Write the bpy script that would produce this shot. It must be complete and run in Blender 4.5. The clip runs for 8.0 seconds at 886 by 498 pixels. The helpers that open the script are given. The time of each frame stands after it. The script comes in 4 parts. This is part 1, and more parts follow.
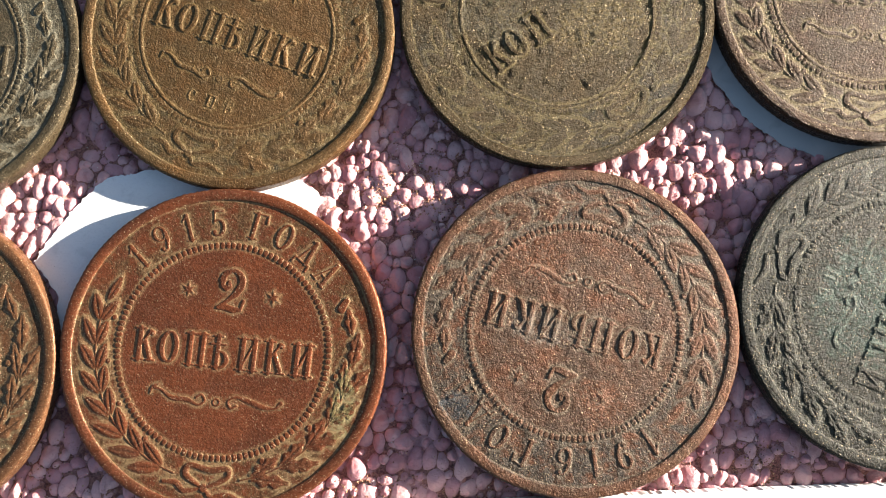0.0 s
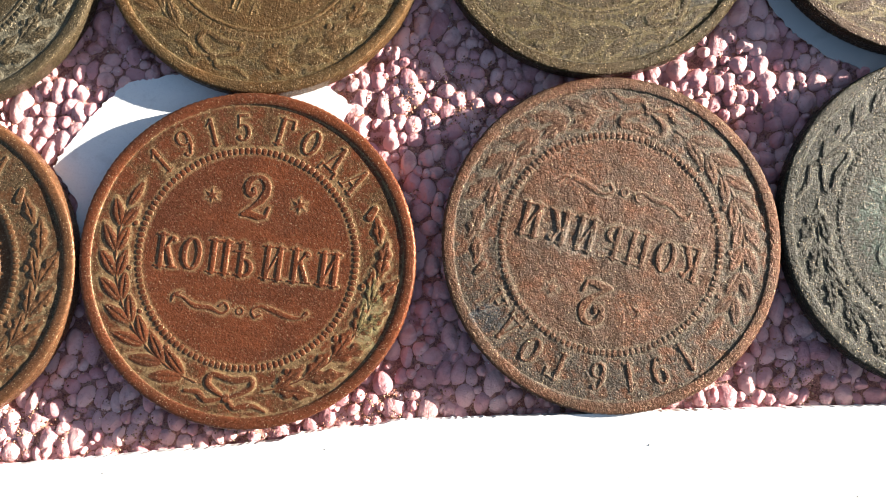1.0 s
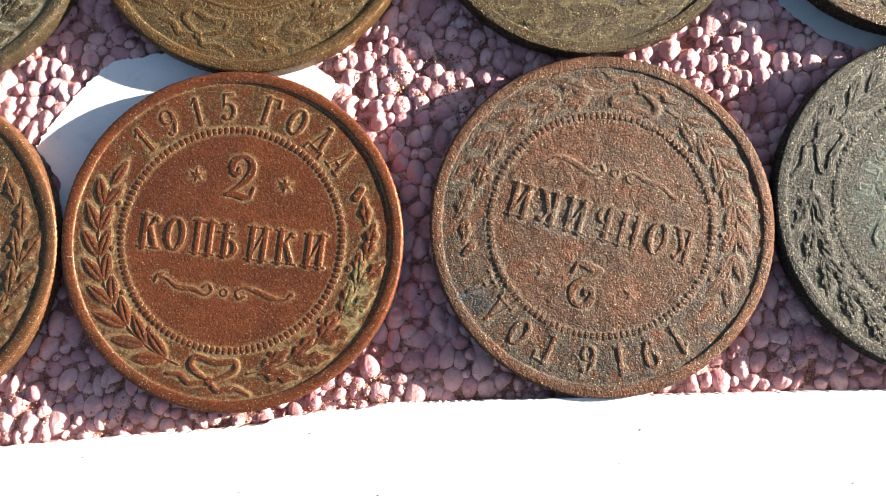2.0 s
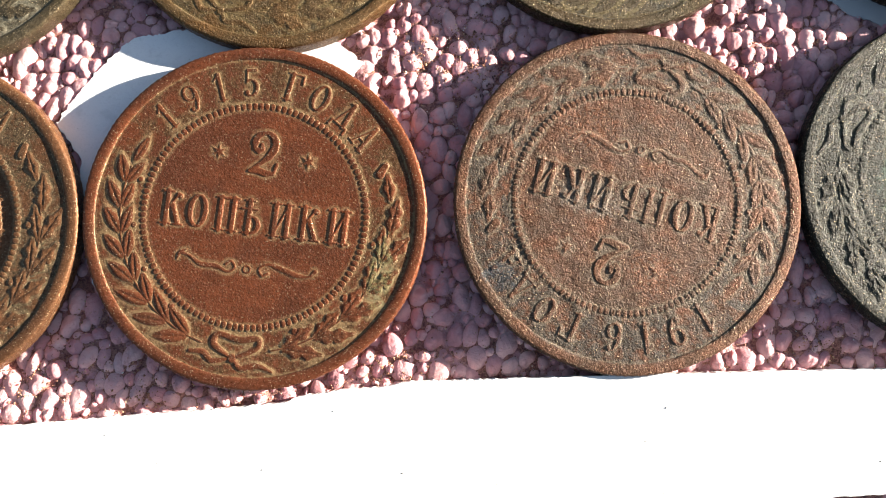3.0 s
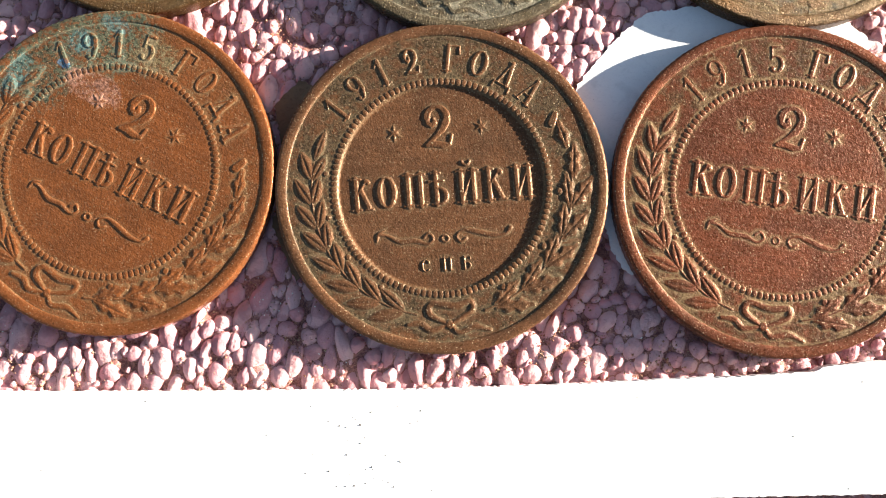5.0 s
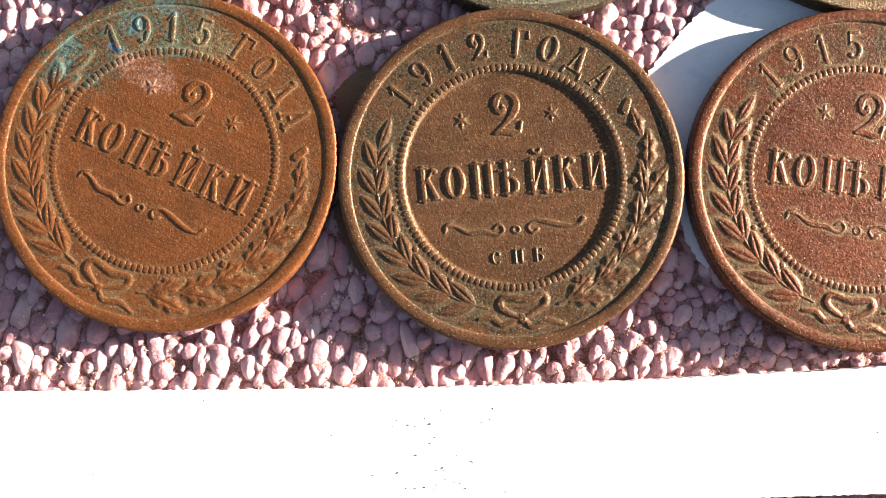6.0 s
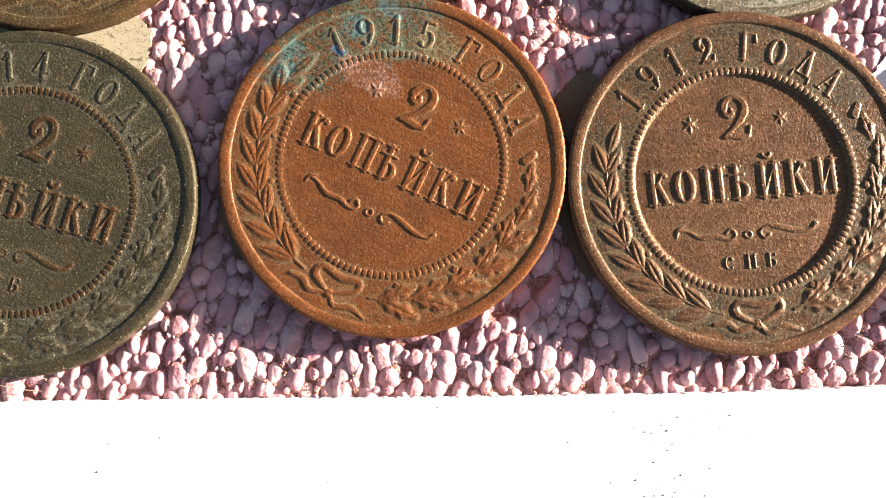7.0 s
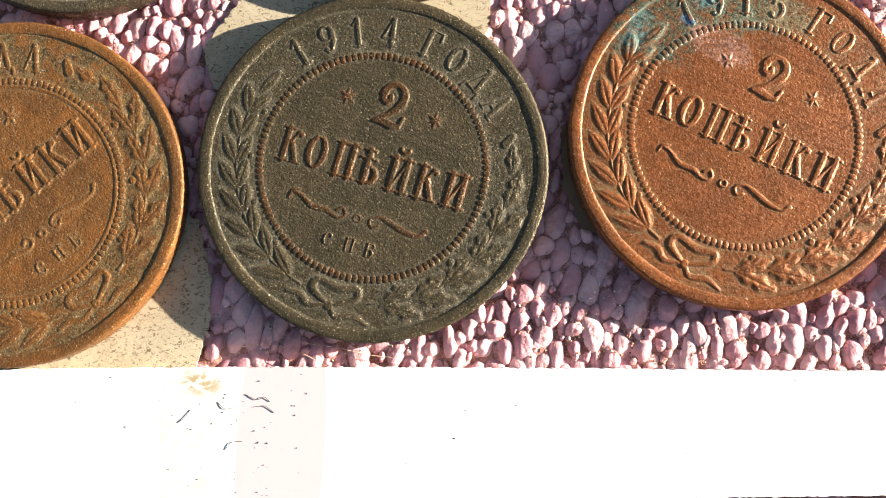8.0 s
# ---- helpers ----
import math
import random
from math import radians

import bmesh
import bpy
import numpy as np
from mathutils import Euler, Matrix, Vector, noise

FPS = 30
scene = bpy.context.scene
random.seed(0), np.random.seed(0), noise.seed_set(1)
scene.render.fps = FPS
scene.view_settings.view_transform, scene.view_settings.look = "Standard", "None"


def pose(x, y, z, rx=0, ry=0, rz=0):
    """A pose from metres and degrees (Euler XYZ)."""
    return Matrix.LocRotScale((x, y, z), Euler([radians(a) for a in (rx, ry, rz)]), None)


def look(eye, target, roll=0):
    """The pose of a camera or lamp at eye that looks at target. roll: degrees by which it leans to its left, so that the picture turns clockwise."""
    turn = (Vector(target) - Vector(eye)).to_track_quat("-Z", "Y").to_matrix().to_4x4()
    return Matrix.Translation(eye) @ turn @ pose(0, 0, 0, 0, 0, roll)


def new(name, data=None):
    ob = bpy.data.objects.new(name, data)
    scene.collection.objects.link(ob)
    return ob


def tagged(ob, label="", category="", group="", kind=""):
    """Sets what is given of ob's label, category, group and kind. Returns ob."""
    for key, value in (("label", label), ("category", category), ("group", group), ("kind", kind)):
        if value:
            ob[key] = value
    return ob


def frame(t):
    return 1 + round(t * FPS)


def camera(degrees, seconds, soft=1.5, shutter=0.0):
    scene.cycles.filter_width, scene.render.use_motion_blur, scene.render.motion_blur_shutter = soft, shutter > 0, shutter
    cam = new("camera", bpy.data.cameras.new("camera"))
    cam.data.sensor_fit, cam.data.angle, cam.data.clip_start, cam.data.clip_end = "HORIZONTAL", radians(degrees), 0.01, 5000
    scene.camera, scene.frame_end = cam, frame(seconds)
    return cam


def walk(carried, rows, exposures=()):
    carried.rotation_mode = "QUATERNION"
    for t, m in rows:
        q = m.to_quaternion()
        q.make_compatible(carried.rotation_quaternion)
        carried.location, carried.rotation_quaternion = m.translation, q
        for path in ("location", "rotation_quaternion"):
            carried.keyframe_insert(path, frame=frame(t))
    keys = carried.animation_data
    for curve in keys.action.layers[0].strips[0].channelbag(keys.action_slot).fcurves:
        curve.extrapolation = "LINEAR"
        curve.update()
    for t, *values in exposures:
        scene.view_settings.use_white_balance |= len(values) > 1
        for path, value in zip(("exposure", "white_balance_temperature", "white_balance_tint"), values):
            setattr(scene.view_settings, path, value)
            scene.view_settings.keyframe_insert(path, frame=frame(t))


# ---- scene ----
cam = camera(57.0, 8.0, soft=1.0)
# seconds, eye in metres, turn in degrees
PATH = [
    (0, 0.01672, 0.00058, 0.06221, 5.473, 0.459, -0.828),
    (0.5, 0.01733, -0.00237, 0.06233, 5.248, 0.629, -0.318),
    (1, 0.01457, -0.00496, 0.05984, 4.676, 0.564, -0.074),
    (1.2, 0.01389, -0.00486, 0.06031, 4.535, 0.518, -0.063),
    (2.3, 0.01591, -0.00740, 0.05786, 5.181, 0.726, 0.094),
    (2.5, 0.01527, -0.00777, 0.05753, 4.788, 0.663, 0.056),
    (3, 0.01382, -0.00822, 0.05821, 5.143, 0.629, 0.148),
    (3.5, 0.01075, -0.00617, 0.05962, 5.819, 0.822, 0.055),
    (4, -0.00049, -0.00749, 0.06088, 6.345, 0.885, 0.712),
    (4.5, -0.01424, -0.00978, 0.06044, 5.758, 1.384, 1.687),
    (5, -0.02213, -0.01118, 0.06017, 5.158, 1.492, 2.102),
    (5.2, -0.02333, -0.01220, 0.05945, 5.650, 1.620, 2.187),
    (6.3, -0.03120, -0.01210, 0.05792, 5.509, -0.059, 1.611),
    (6.5, -0.03375, -0.01108, 0.05831, 5.499, 0.030, 1.509),
    (7, -0.04454, -0.01253, 0.05742, 5.805, -0.157, 1.796),
    (7.5, -0.05851, -0.01344, 0.05733, 5.427, 0.295, 2.432),
    (8, -0.06754, -0.01504, 0.05710, 5.361, 0.677, 2.788),
]
EXPOSURE = 2.2
walk(cam, [(t, pose(x, y, z, rx, ry, rz)) for t, x, y, z, rx, ry, rz in PATH],
     exposures=[(0.0, EXPOSURE), (8.0, EXPOSURE)])

# ---- light: a low sun and a clear sky ----
SUN_UP, SUN_TURN = 13.5, 12.5          # degrees over the horizon; from +x towards +y
world = bpy.data.worlds.new("sky")
scene.world = world
world.use_nodes = True
wn = world.node_tree.nodes
sky = wn.new("ShaderNodeTexSky")
sky.sky_type = "NISHITA"
sky.sun_disc = False
sky.sun_elevation = radians(SUN_UP)
sky.sun_rotation = radians(90 - SUN_TURN)
world.node_tree.links.new(sky.outputs[0], wn["Background"].inputs[0])
wn["Background"].inputs[1].default_value = 0.038

sun_dir = Vector((math.cos(radians(SUN_TURN)) * math.cos(radians(SUN_UP)),
                  math.sin(radians(SUN_TURN)) * math.cos(radians(SUN_UP)), math.sin(radians(SUN_UP))))
sun = new("sun", bpy.data.lights.new("sun", "SUN"))
sun.data.energy, sun.data.angle, sun.data.color = 5.4, radians(0.6), (1.0, 0.92, 0.80)
sun.matrix_world = look(sun_dir * 2, (0, 0, 0))

MM = 0.001


# ---- materials ----
class Nodes:
    """A short way to write node materials."""

    def __init__(self, name):
        self.mat = bpy.data.materials.new(name)
        self.mat.use_nodes = True
        self.tree = self.mat.node_tree
        self.shader = self.tree.nodes["Principled BSDF"]
        self.coord = self.add("ShaderNodeTexCoord").outputs["Object"]

    def add(self, kind):
        return self.tree.nodes.new(kind)

    def wire(self, a, b):
        self.tree.links.new(a, b)

    def noise(self, size_mm, detail=3.0, rough=0.55, distort=0.0, vector=None):
        n = self.add("ShaderNodeTexNoise")
        n.inputs["Scale"].default_value = 1000.0 / size_mm
        n.inputs["Detail"].default_value = detail
        n.inputs["Roughness"].default_value = rough
        n.inputs["Distortion"].default_value = distort
        self.wire(vector or self.coord, n.inputs["Vector"])
        return n.outputs["Fac"]

    def span(self, value, a, b, lo=0.0, hi=1.0):
        n = self.add("ShaderNodeMapRange")
        n.interpolation_type = "SMOOTHSTEP"
        for key, v in (("From Min", a), ("From Max", b), ("To Min", lo), ("To Max", hi)):
            n.inputs[key].default_value = v
        self.wire(value, n.inputs["Value"])
        return n.outputs[0]

    def calc(self, op, a, b):
        n = self.add("ShaderNodeMath")
        n.operation = op
        for i, v in enumerate((a, b)):
            if isinstance(v, (int, float)):
                n.inputs[i].default_value = v
            else:
                self.wire(v, n.inputs[i])
        return n.outputs[0]

    def mix(self, fac, a, b):
        n = self.add("ShaderNodeMix")
        n.data_type = "RGBA"
        for slot, v in ((0, fac), (6, a), (7, b)):
            if isinstance(v, (int, float)):
                n.inputs[slot].default_value = v
            elif isinstance(v, tuple):
                n.inputs[slot].default_value = (*v, 1.0)
            else:
                self.wire(v, n.inputs[slot])
        return n.outputs[2]

    def moved(self, offset):
        n = self.add("ShaderNodeVectorMath")
        n.operation = "ADD"
        n.inputs[1].default_value = offset
        self.wire(self.coord, n.inputs[0])
        return n.outputs[0]

    def away(self, x_mm, y_mm, sx=1.0, sy=1.0):
        """The distance in metres from a place on the thing's face."""
        n = self.add("ShaderNodeVectorMath")
        n.operation = "SUBTRACT"
        n.inputs[1].default_value = (x_mm * MM, y_mm * MM, 0)
        self.wire(self.coord, n.inputs[0])
        m = self.add("ShaderNodeVectorMath")
        m.operation = "MULTIPLY"
        m.inputs[1].default_value = (1 / sx, 1 / sy, 0)
        self.wire(n.outputs[0], m.inputs[0])
        k = self.add("ShaderNodeVectorMath")
        k.operation = "LENGTH"
        self.wire(m.outputs[0], k.inputs[0])
        return k.outputs["Value"]

    def stored(self, name):
        n = self.add("ShaderNodeAttribute")
        n.attribute_name = name
        return n.outputs["Fac"]

    def random(self):
        return self.add("ShaderNodeObjectInfo").outputs["Random"]

    def island(self):
        return self.add("ShaderNodeNewGeometry").outputs["Random Per Island"]

    def bump(self, height, depth_mm, strength=1.0, under=None):
        n = self.add("ShaderNodeBump")
        n.inputs["Strength"].default_value = strength
        n.inputs["Distance"].default_value = depth_mm * MM
        self.wire(height, n.inputs["Height"])
        if under is not None:
            self.wire(under, n.inputs["Normal"])
        return n.outputs[0]

    def done(self, color, rough, metal=0.0, normal=None, spec=None):
        for key, v in (("Base Color", color), ("Roughness", rough), ("Metallic", metal), ("Specular IOR Level", spec)):
            if v is None:
                continue
            if isinstance(v, tuple):
                self.shader.inputs[key].default_value = (*v, 1.0)
            elif isinstance(v, (int, float)):
                self.shader.inputs[key].default_value = v
            else:
                self.wire(v, self.shader.inputs[key])
        if normal is not None:
            self.wire(normal, self.shader.inputs["Normal"])
        return self.mat


TONE = 0.72


def bronze(name, main, other, crust, legend=0.5, inner=0.12, grain=0.5, metal=0.36, seed=0.0, patches=(), grit=0.3, halo=(0.3, 0.2, 0.1), gleam=(0.6, 0.4)):
    """Struck bronze: two browns, a crust that gathers in the outer ring, pale grime and painted sunlit edges at the
    foot of the relief, single stained patches, fine pitting, glints as pale specks. patches: x, y, radius in mm,
    stretch, colour; the last pair is the pale edging's share in the ring and inside the beads."""
    n = Nodes(name)
    main, other, crust, halo = (tuple(c * TONE for c in q) for q in (main, other, crust, halo))
    v = n.moved((seed, seed * 0.7, 0))
    raised, grime_gleam = n.stored("raised"), n.stored("grime_gleam")
    col = n.mix(n.span(n.noise(3.2, 4, 0.6, 0.6, v), 0.38, 0.64), main, other)
    m = n.add("ShaderNodeMapping")
    m.inputs["Rotation"].default_value = (0, 0, seed * 9)
    m.inputs["Scale"].default_value = (0.12, 1.0, 1.0)
    n.wire(v, m.inputs["Vector"])
    streak = n.noise(0.35, 4, 0.65, 0.2, m.outputs[0])
    col = n.mix(n.span(streak, 0.42, 0.62, 0.0, 0.45), col, tuple(c * 0.55 for c in main))
    r = n.away(0, 0)
    ring = n.calc("MULTIPLY", n.span(r, 0.0073, 0.0081), n.span(r, 0.0116, 0.0110))
    zone = n.calc("ADD", n.calc("MULTIPLY", ring, legend), inner)
    zone = n.calc("MULTIPLY", zone, n.span(raised, 0.0, 1.0, 1.0, 0.35))
    fleck = n.noise(0.55, 5, 0.68, 0.4, v)
    blot = n.noise(2.3, 4, 0.6, 0.8, v)
    mask = n.calc("MULTIPLY", n.span(n.calc("ADD", n.calc("MULTIPLY", fleck, 0.5), n.calc("MULTIPLY", blot, 0.5)), 0.40, 0.58), zone)
    mask = n.calc("MINIMUM", mask, 1.0)
    fine = n.noise(0.16, 3, 0.6, 0.0, v)
    crumb = n.noise(0.24, 3, 0.7, 0.3, n.moved((seed + 0.5, 0.2, 0)))
    col = n.mix(mask, col, n.mix(n.span(crumb, 0.38, 0.62), tuple(c * 0.45 for c in crust), tuple(c * 1.2 for c in crust)))
    # Pale tint at relief feet: dirt plus sunlight caught on edges, painted in.
    share = n.calc("ADD", n.calc("MULTIPLY", ring, gleam[0] - gleam[1]), gleam[1])
    edge_gleam = n.calc("MULTIPLY", n.calc("MULTIPLY", n.span(grime_gleam, 0.25, 0.85), share), n.span(n.calc("ADD", n.calc("MULTIPLY", crumb, 0.6), n.calc("MULTIPLY", blot, 0.4)), 0.38, 0.56, 0.15, 1.0))
    col = n.mix(edge_gleam, col, halo)
    keep = n.calc("MULTIPLY", n.calc("SUBTRACT", 1.0, mask), n.calc("SUBTRACT", 1.0, edge_gleam))
    for x, y, rad, stretch, tint in patches:
        d = n.away(x, y, stretch[0], stretch[1])
        d = n.calc("ADD", d, n.calc("MULTIPLY", n.calc("SUBTRACT", n.noise(1.3, 6, 0.7, 0.9, v), 0.5), rad * 1.9 * MM))
        m = n.span(d, rad * 1.12 * MM, rad * 0.78 * MM)
        m = n.calc("MULTIPLY", m, n.span(n.noise(0.4, 4, 0.7, 0.3, v), 0.40, 0.54, 0.2, 1.0))
        tint = tuple(c * TONE for c in tint)
        deep = n.mix(n.span(crumb, 0.36, 0.60), tuple(c * 0.5 for c in tint), tuple(min(0.8, c * 1.7) for c in tint))
        col = n.mix(m, col, n.mix(n.span(grime_gleam, 0.2, 0.9, 0.0, 0.6), deep, tuple(min(0.8, c * 2.4 + 0.03) for c in tint)))
        keep = n.calc("MULTIPLY", keep, n.calc("SUBTRACT", 1.0, n.calc("MULTIPLY", m, 0.8)))
    # Sun glints and pale grains, painted as lighter dots in the colour.
    col = n.mix(n.span(fine, 0.60, 0.78, 0.0, grit * 0.8), col, tuple(min(1.0, c * 2.4 + 0.08) for c in main))
    glint = n.span(n.noise(0.10, 1, 0.5, 0.0, v), 0.685, 0.735)
    col = n.mix(n.calc("MULTIPLY", glint, 0.9), col, (0.70, 0.54, 0.34))
    glint = n.span(n.noise(0.07, 1, 0.5, 0.0, n.moved((seed, 0.9, 0.1))), 0.66, 0.72)
    col = n.mix(n.calc("MULTIPLY", glint, 0.55), col, tuple(min(1.0, c * 2.0 + 0.10) for c in main))
    col = n.mix(n.span(n.noise(0.28, 3, 0.6, 0.0, v), 0.36, 0.26, 0.0, 0.55), col, tuple(c * 0.25 for c in main))
    b = n.bump(n.noise(0.9, 4, 0.6, 0.3, v), 0.09 * grain, 0.7)
    b = n.bump(streak, 0.02, 0.8, b)
    b = n.bump(crumb, 0.03 + 0.03 * grain, 0.9, b)
    b = n.bump(n.noise(0.13, 3, 0.65, 0.0, v), 0.085 * grain, 1.0, b)
    rough = n.span(n.noise(0.22, 3, 0.6, 0.0, v), 0.35, 0.65, 0.22, 0.46)
    return n.done(col, rough, n.calc("MULTIPLY", n.calc("ADD", n.calc("MULTIPLY", keep, 0.78), 0.22), metal), b, 0.16)


def foam_color(n, geo, pick):
    """Pale pink foam, dirtier and ruddier in blotches."""
    col = n.mix(n.span(pick, 0.0, 1.0), (0.57, 0.29, 0.315), (0.72, 0.45, 0.445))
    col = n.mix(n.span(n.noise(2.4, 4, 0.6, 0.5, geo), 0.46, 0.66, 0.0, 0.6), col, (0.36, 0.15, 0.165))
    return n.mix(n.span(n.noise(0.22, 3, 0.6, 0.0, geo), 0.60, 0.72, 0.0, 0.5), col, (0.40, 0.18, 0.12))


def foam_soft(n):
    n.shader.inputs["Subsurface Weight"].default_value = 0.35
    n.shader.inputs["Subsurface Radius"].default_value = (1.0, 0.55, 0.60)
    n.shader.inputs["Subsurface Scale"].default_value = 0.45 * MM


def nub_material(single):
    n = Nodes("pink_foam_nub" if single else "pink_foam_nubs")
    geo = n.add("ShaderNodeNewGeometry").outputs["Position"]
    col = foam_color(n, geo, n.random() if single else n.island())
    b = n.bump(n.noise(0.6, 4, 0.6, 0.3, geo), 0.16, 1.0)
    b = n.bump(n.noise(0.16, 2, 0.6, 0.0, geo), 0.03, 0.8, b)
    foam_soft(n)
    return n.done(col, 0.6, 0.0, b, 0.3)


def mat_material():
    n = Nodes("pink_foam_ground")
    col = foam_color(n, n.coord, n.noise(1.1, 2))
    # Rusty soiling, painted darker and wider to add shade in the crevices.
    dirt_shade = n.span(n.noise(1.9, 5, 0.65, 0.6, n.moved((0.2, 0.5, 0))), 0.39, 0.52)
    rust_shade = n.mix(n.span(n.noise(0.20, 4, 0.75, 0.6), 0.40, 0.60), (0.13, 0.035, 0.03), (0.44, 0.20, 0.14))
    col = n.mix(n.calc("MULTIPLY", dirt_shade, 0.85), col, rust_shade)
    col = n.mix(n.span(n.noise(0.18, 3, 0.7, 0.0, n.moved((0.31, 0.1, 0))), 0.62, 0.70, 0.0, 0.6), col, (0.66, 0.46, 0.26))
    b = n.bump(n.noise(0.45, 4, 0.65, 0.2), 0.16, 0.9)
    b = n.bump(n.noise(0.14, 3, 0.7), 0.06, 0.9, b)
    foam_soft(n)
    return n.done(col, 0.7, 0.0, b, 0.3)


def paper_material(name, white, grey, fibre, fibre_share, size=0.8):
    n = Nodes(name)
    col = n.mix(n.span(n.noise(6, 4, 0.6, 0.4), 0.35, 0.65), white, grey)
    if fibre_share:
        m = n.add("ShaderNodeMapping")
        m.inputs["Scale"].default_value = (0.6, 1.0, 1.0)
        n.wire(n.coord, m.inputs["Vector"])
        f = n.noise(size * 0.32, 3, 0.7, 1.6, m.outputs[0])
        col = n.mix(n.span(f, 0.555, 0.60, 0.0, fibre_share), col, fibre)
        col = n.mix(n.span(n.noise(2.6, 4, 0.6, 0.6), 0.54, 0.70, 0.0, 0.5), col, tuple(c * 0.75 for c in grey))
    b = n.bump(n.noise(0.3, 4, 0.6), 0.03, 0.6)
    return n.done(col, 0.8, 0.0, b, 0.25)


def strip_material():
    n = Nodes("white_card")
    col = n.mix(n.span(n.noise(9, 4, 0.6, 0.4), 0.35, 0.65), (0.86, 0.85, 0.83), (0.80, 0.79, 0.78))
    blot = n.noise(1.3, 5, 0.65, 0.8)
    wash = n.calc("MULTIPLY", n.span(n.away(-85.0, -22.5, 1.0, 3.2), 0.0030, 0.0018), n.span(blot, 0.36, 0.62, 0.25, 1.0))
    col = n.mix(n.calc("MULTIPLY", wash, 0.75), col, (0.47, 0.44, 0.37))
    spot = n.calc("MULTIPLY", n.span(n.away(-84.3, -19.7, 1.5, 0.8), 0.0014, 0.0004), n.span(blot, 0.40, 0.56, 0.1, 1.0))
    col = n.mix(n.calc("MULTIPLY", spot, 0.85), col, (0.36, 0.25, 0.10))
    pinkish = n.span(n.away(-78.6, -23.5, 1.0, 4.0), 0.0032, 0.0029, 0.0, 0.9)
    col = n.mix(pinkish, col, (0.50, 0.425, 0.43))
    b = n.bump(n.noise(0.8, 4, 0.6), 0.02, 0.5)
    return n.done(col, 0.7, 0.0, b, 0.3)


def plain(name, color, rough=0.6, vary=0.3, size=0.3):
    n = Nodes(name)
    col = n.mix(n.span(n.noise(size, 3), 0.35, 0.65), tuple(c * (1 - vary) for c in color), tuple(min(1, c * (1 + vary)) for c in color))
    return n.done(col, rough)


# ---- building helpers ----
def mesh_of(name, verts, faces, material, smooth=True, **values):
    """A mesh from rows of verts (m) and faces; values: numbers kept at each vertex for the material."""
    me = bpy.data.meshes.new(name)
    if isinstance(faces, np.ndarray):
        count, side = faces.shape
        me.vertices.add(len(verts))
        me.vertices.foreach_set("co", np.asarray(verts, np.float32).ravel())
        me.loops.add(count * side)
        me.loops.foreach_set("vertex_index", faces.astype(np.int32).ravel())
        me.polygons.add(count)
        me.polygons.foreach_set("loop_start", np.arange(0, count * side, side, dtype=np.int32))
        me.update(calc_edges=True)
    else:
        me.from_pydata([tuple(v) for v in verts], [], faces)
    me.materials.append(material)
    me.polygons.foreach_set("use_smooth", [smooth] * len(me.polygons))
    for key, v in values.items():
        me.attributes.new(key, "FLOAT", "POINT").data.foreach_set("value", np.asarray(v, np.float32))
    me.update()
    return me


def part(name, me, parent, label=""):
    ob = new(name, me)
    ob.parent = parent
    if label:
        ob["label"] = label
    return ob


def fbm(x, y, seed, octaves=3):
    """Smooth value noise on arrays, one unit a cell."""
    total, amp = np.zeros_like(x), 1.0
    for o in range(octaves):
        xi, yi = np.floor(x).astype(int), np.floor(y).astype(int)
        fx, fy = x - xi, y - yi
        fx, fy = fx * fx * (3 - 2 * fx), fy * fy * (3 - 2 * fy)

        def rnd(i, j):
            h = np.sin(i * 127.1 + j * 311.7 + seed * 74.7 + o * 19.3) * 43758.5453
            return h - np.floor(h)

        v = (rnd(xi, yi) * (1 - fx) + rnd(xi + 1, yi) * fx) * (1 - fy) + (rnd(xi, yi + 1) * (1 - fx) + rnd(xi + 1, yi + 1) * fx) * fy
        total += amp * (v - 0.5)
        amp *= 0.5
        x, y = x * 2.03 + 5.1, y * 2.03 + 1.7
    return total


def ease(v):
    v = np.clip(v, 0, 1)
    return v * v * (3 - 2 * v)


# ---- struck relief: each raised piece is a soft-shouldered patch that sinks into the field ----
def strokes_depth(X, Y, strokes):
    """How far inside the strokes each place lies. A stroke: points of x, y, half width."""
    d = np.full(X.shape, -9.0)
    for s in strokes:
        for (x0, y0, w0), (x1, y1, w1) in zip(s[:-1], s[1:]):
            ex, ey = x1 - x0, y1 - y0
            t = np.clip(((X - x0) * ex + (Y - y0) * ey) / (ex * ex + ey * ey + 1e-12), 0, 1)
            d = np.maximum(d, w0 + (w1 - w0) * t - np.hypot(X - x0 - t * ex, Y - y0 - t * ey))
    return d


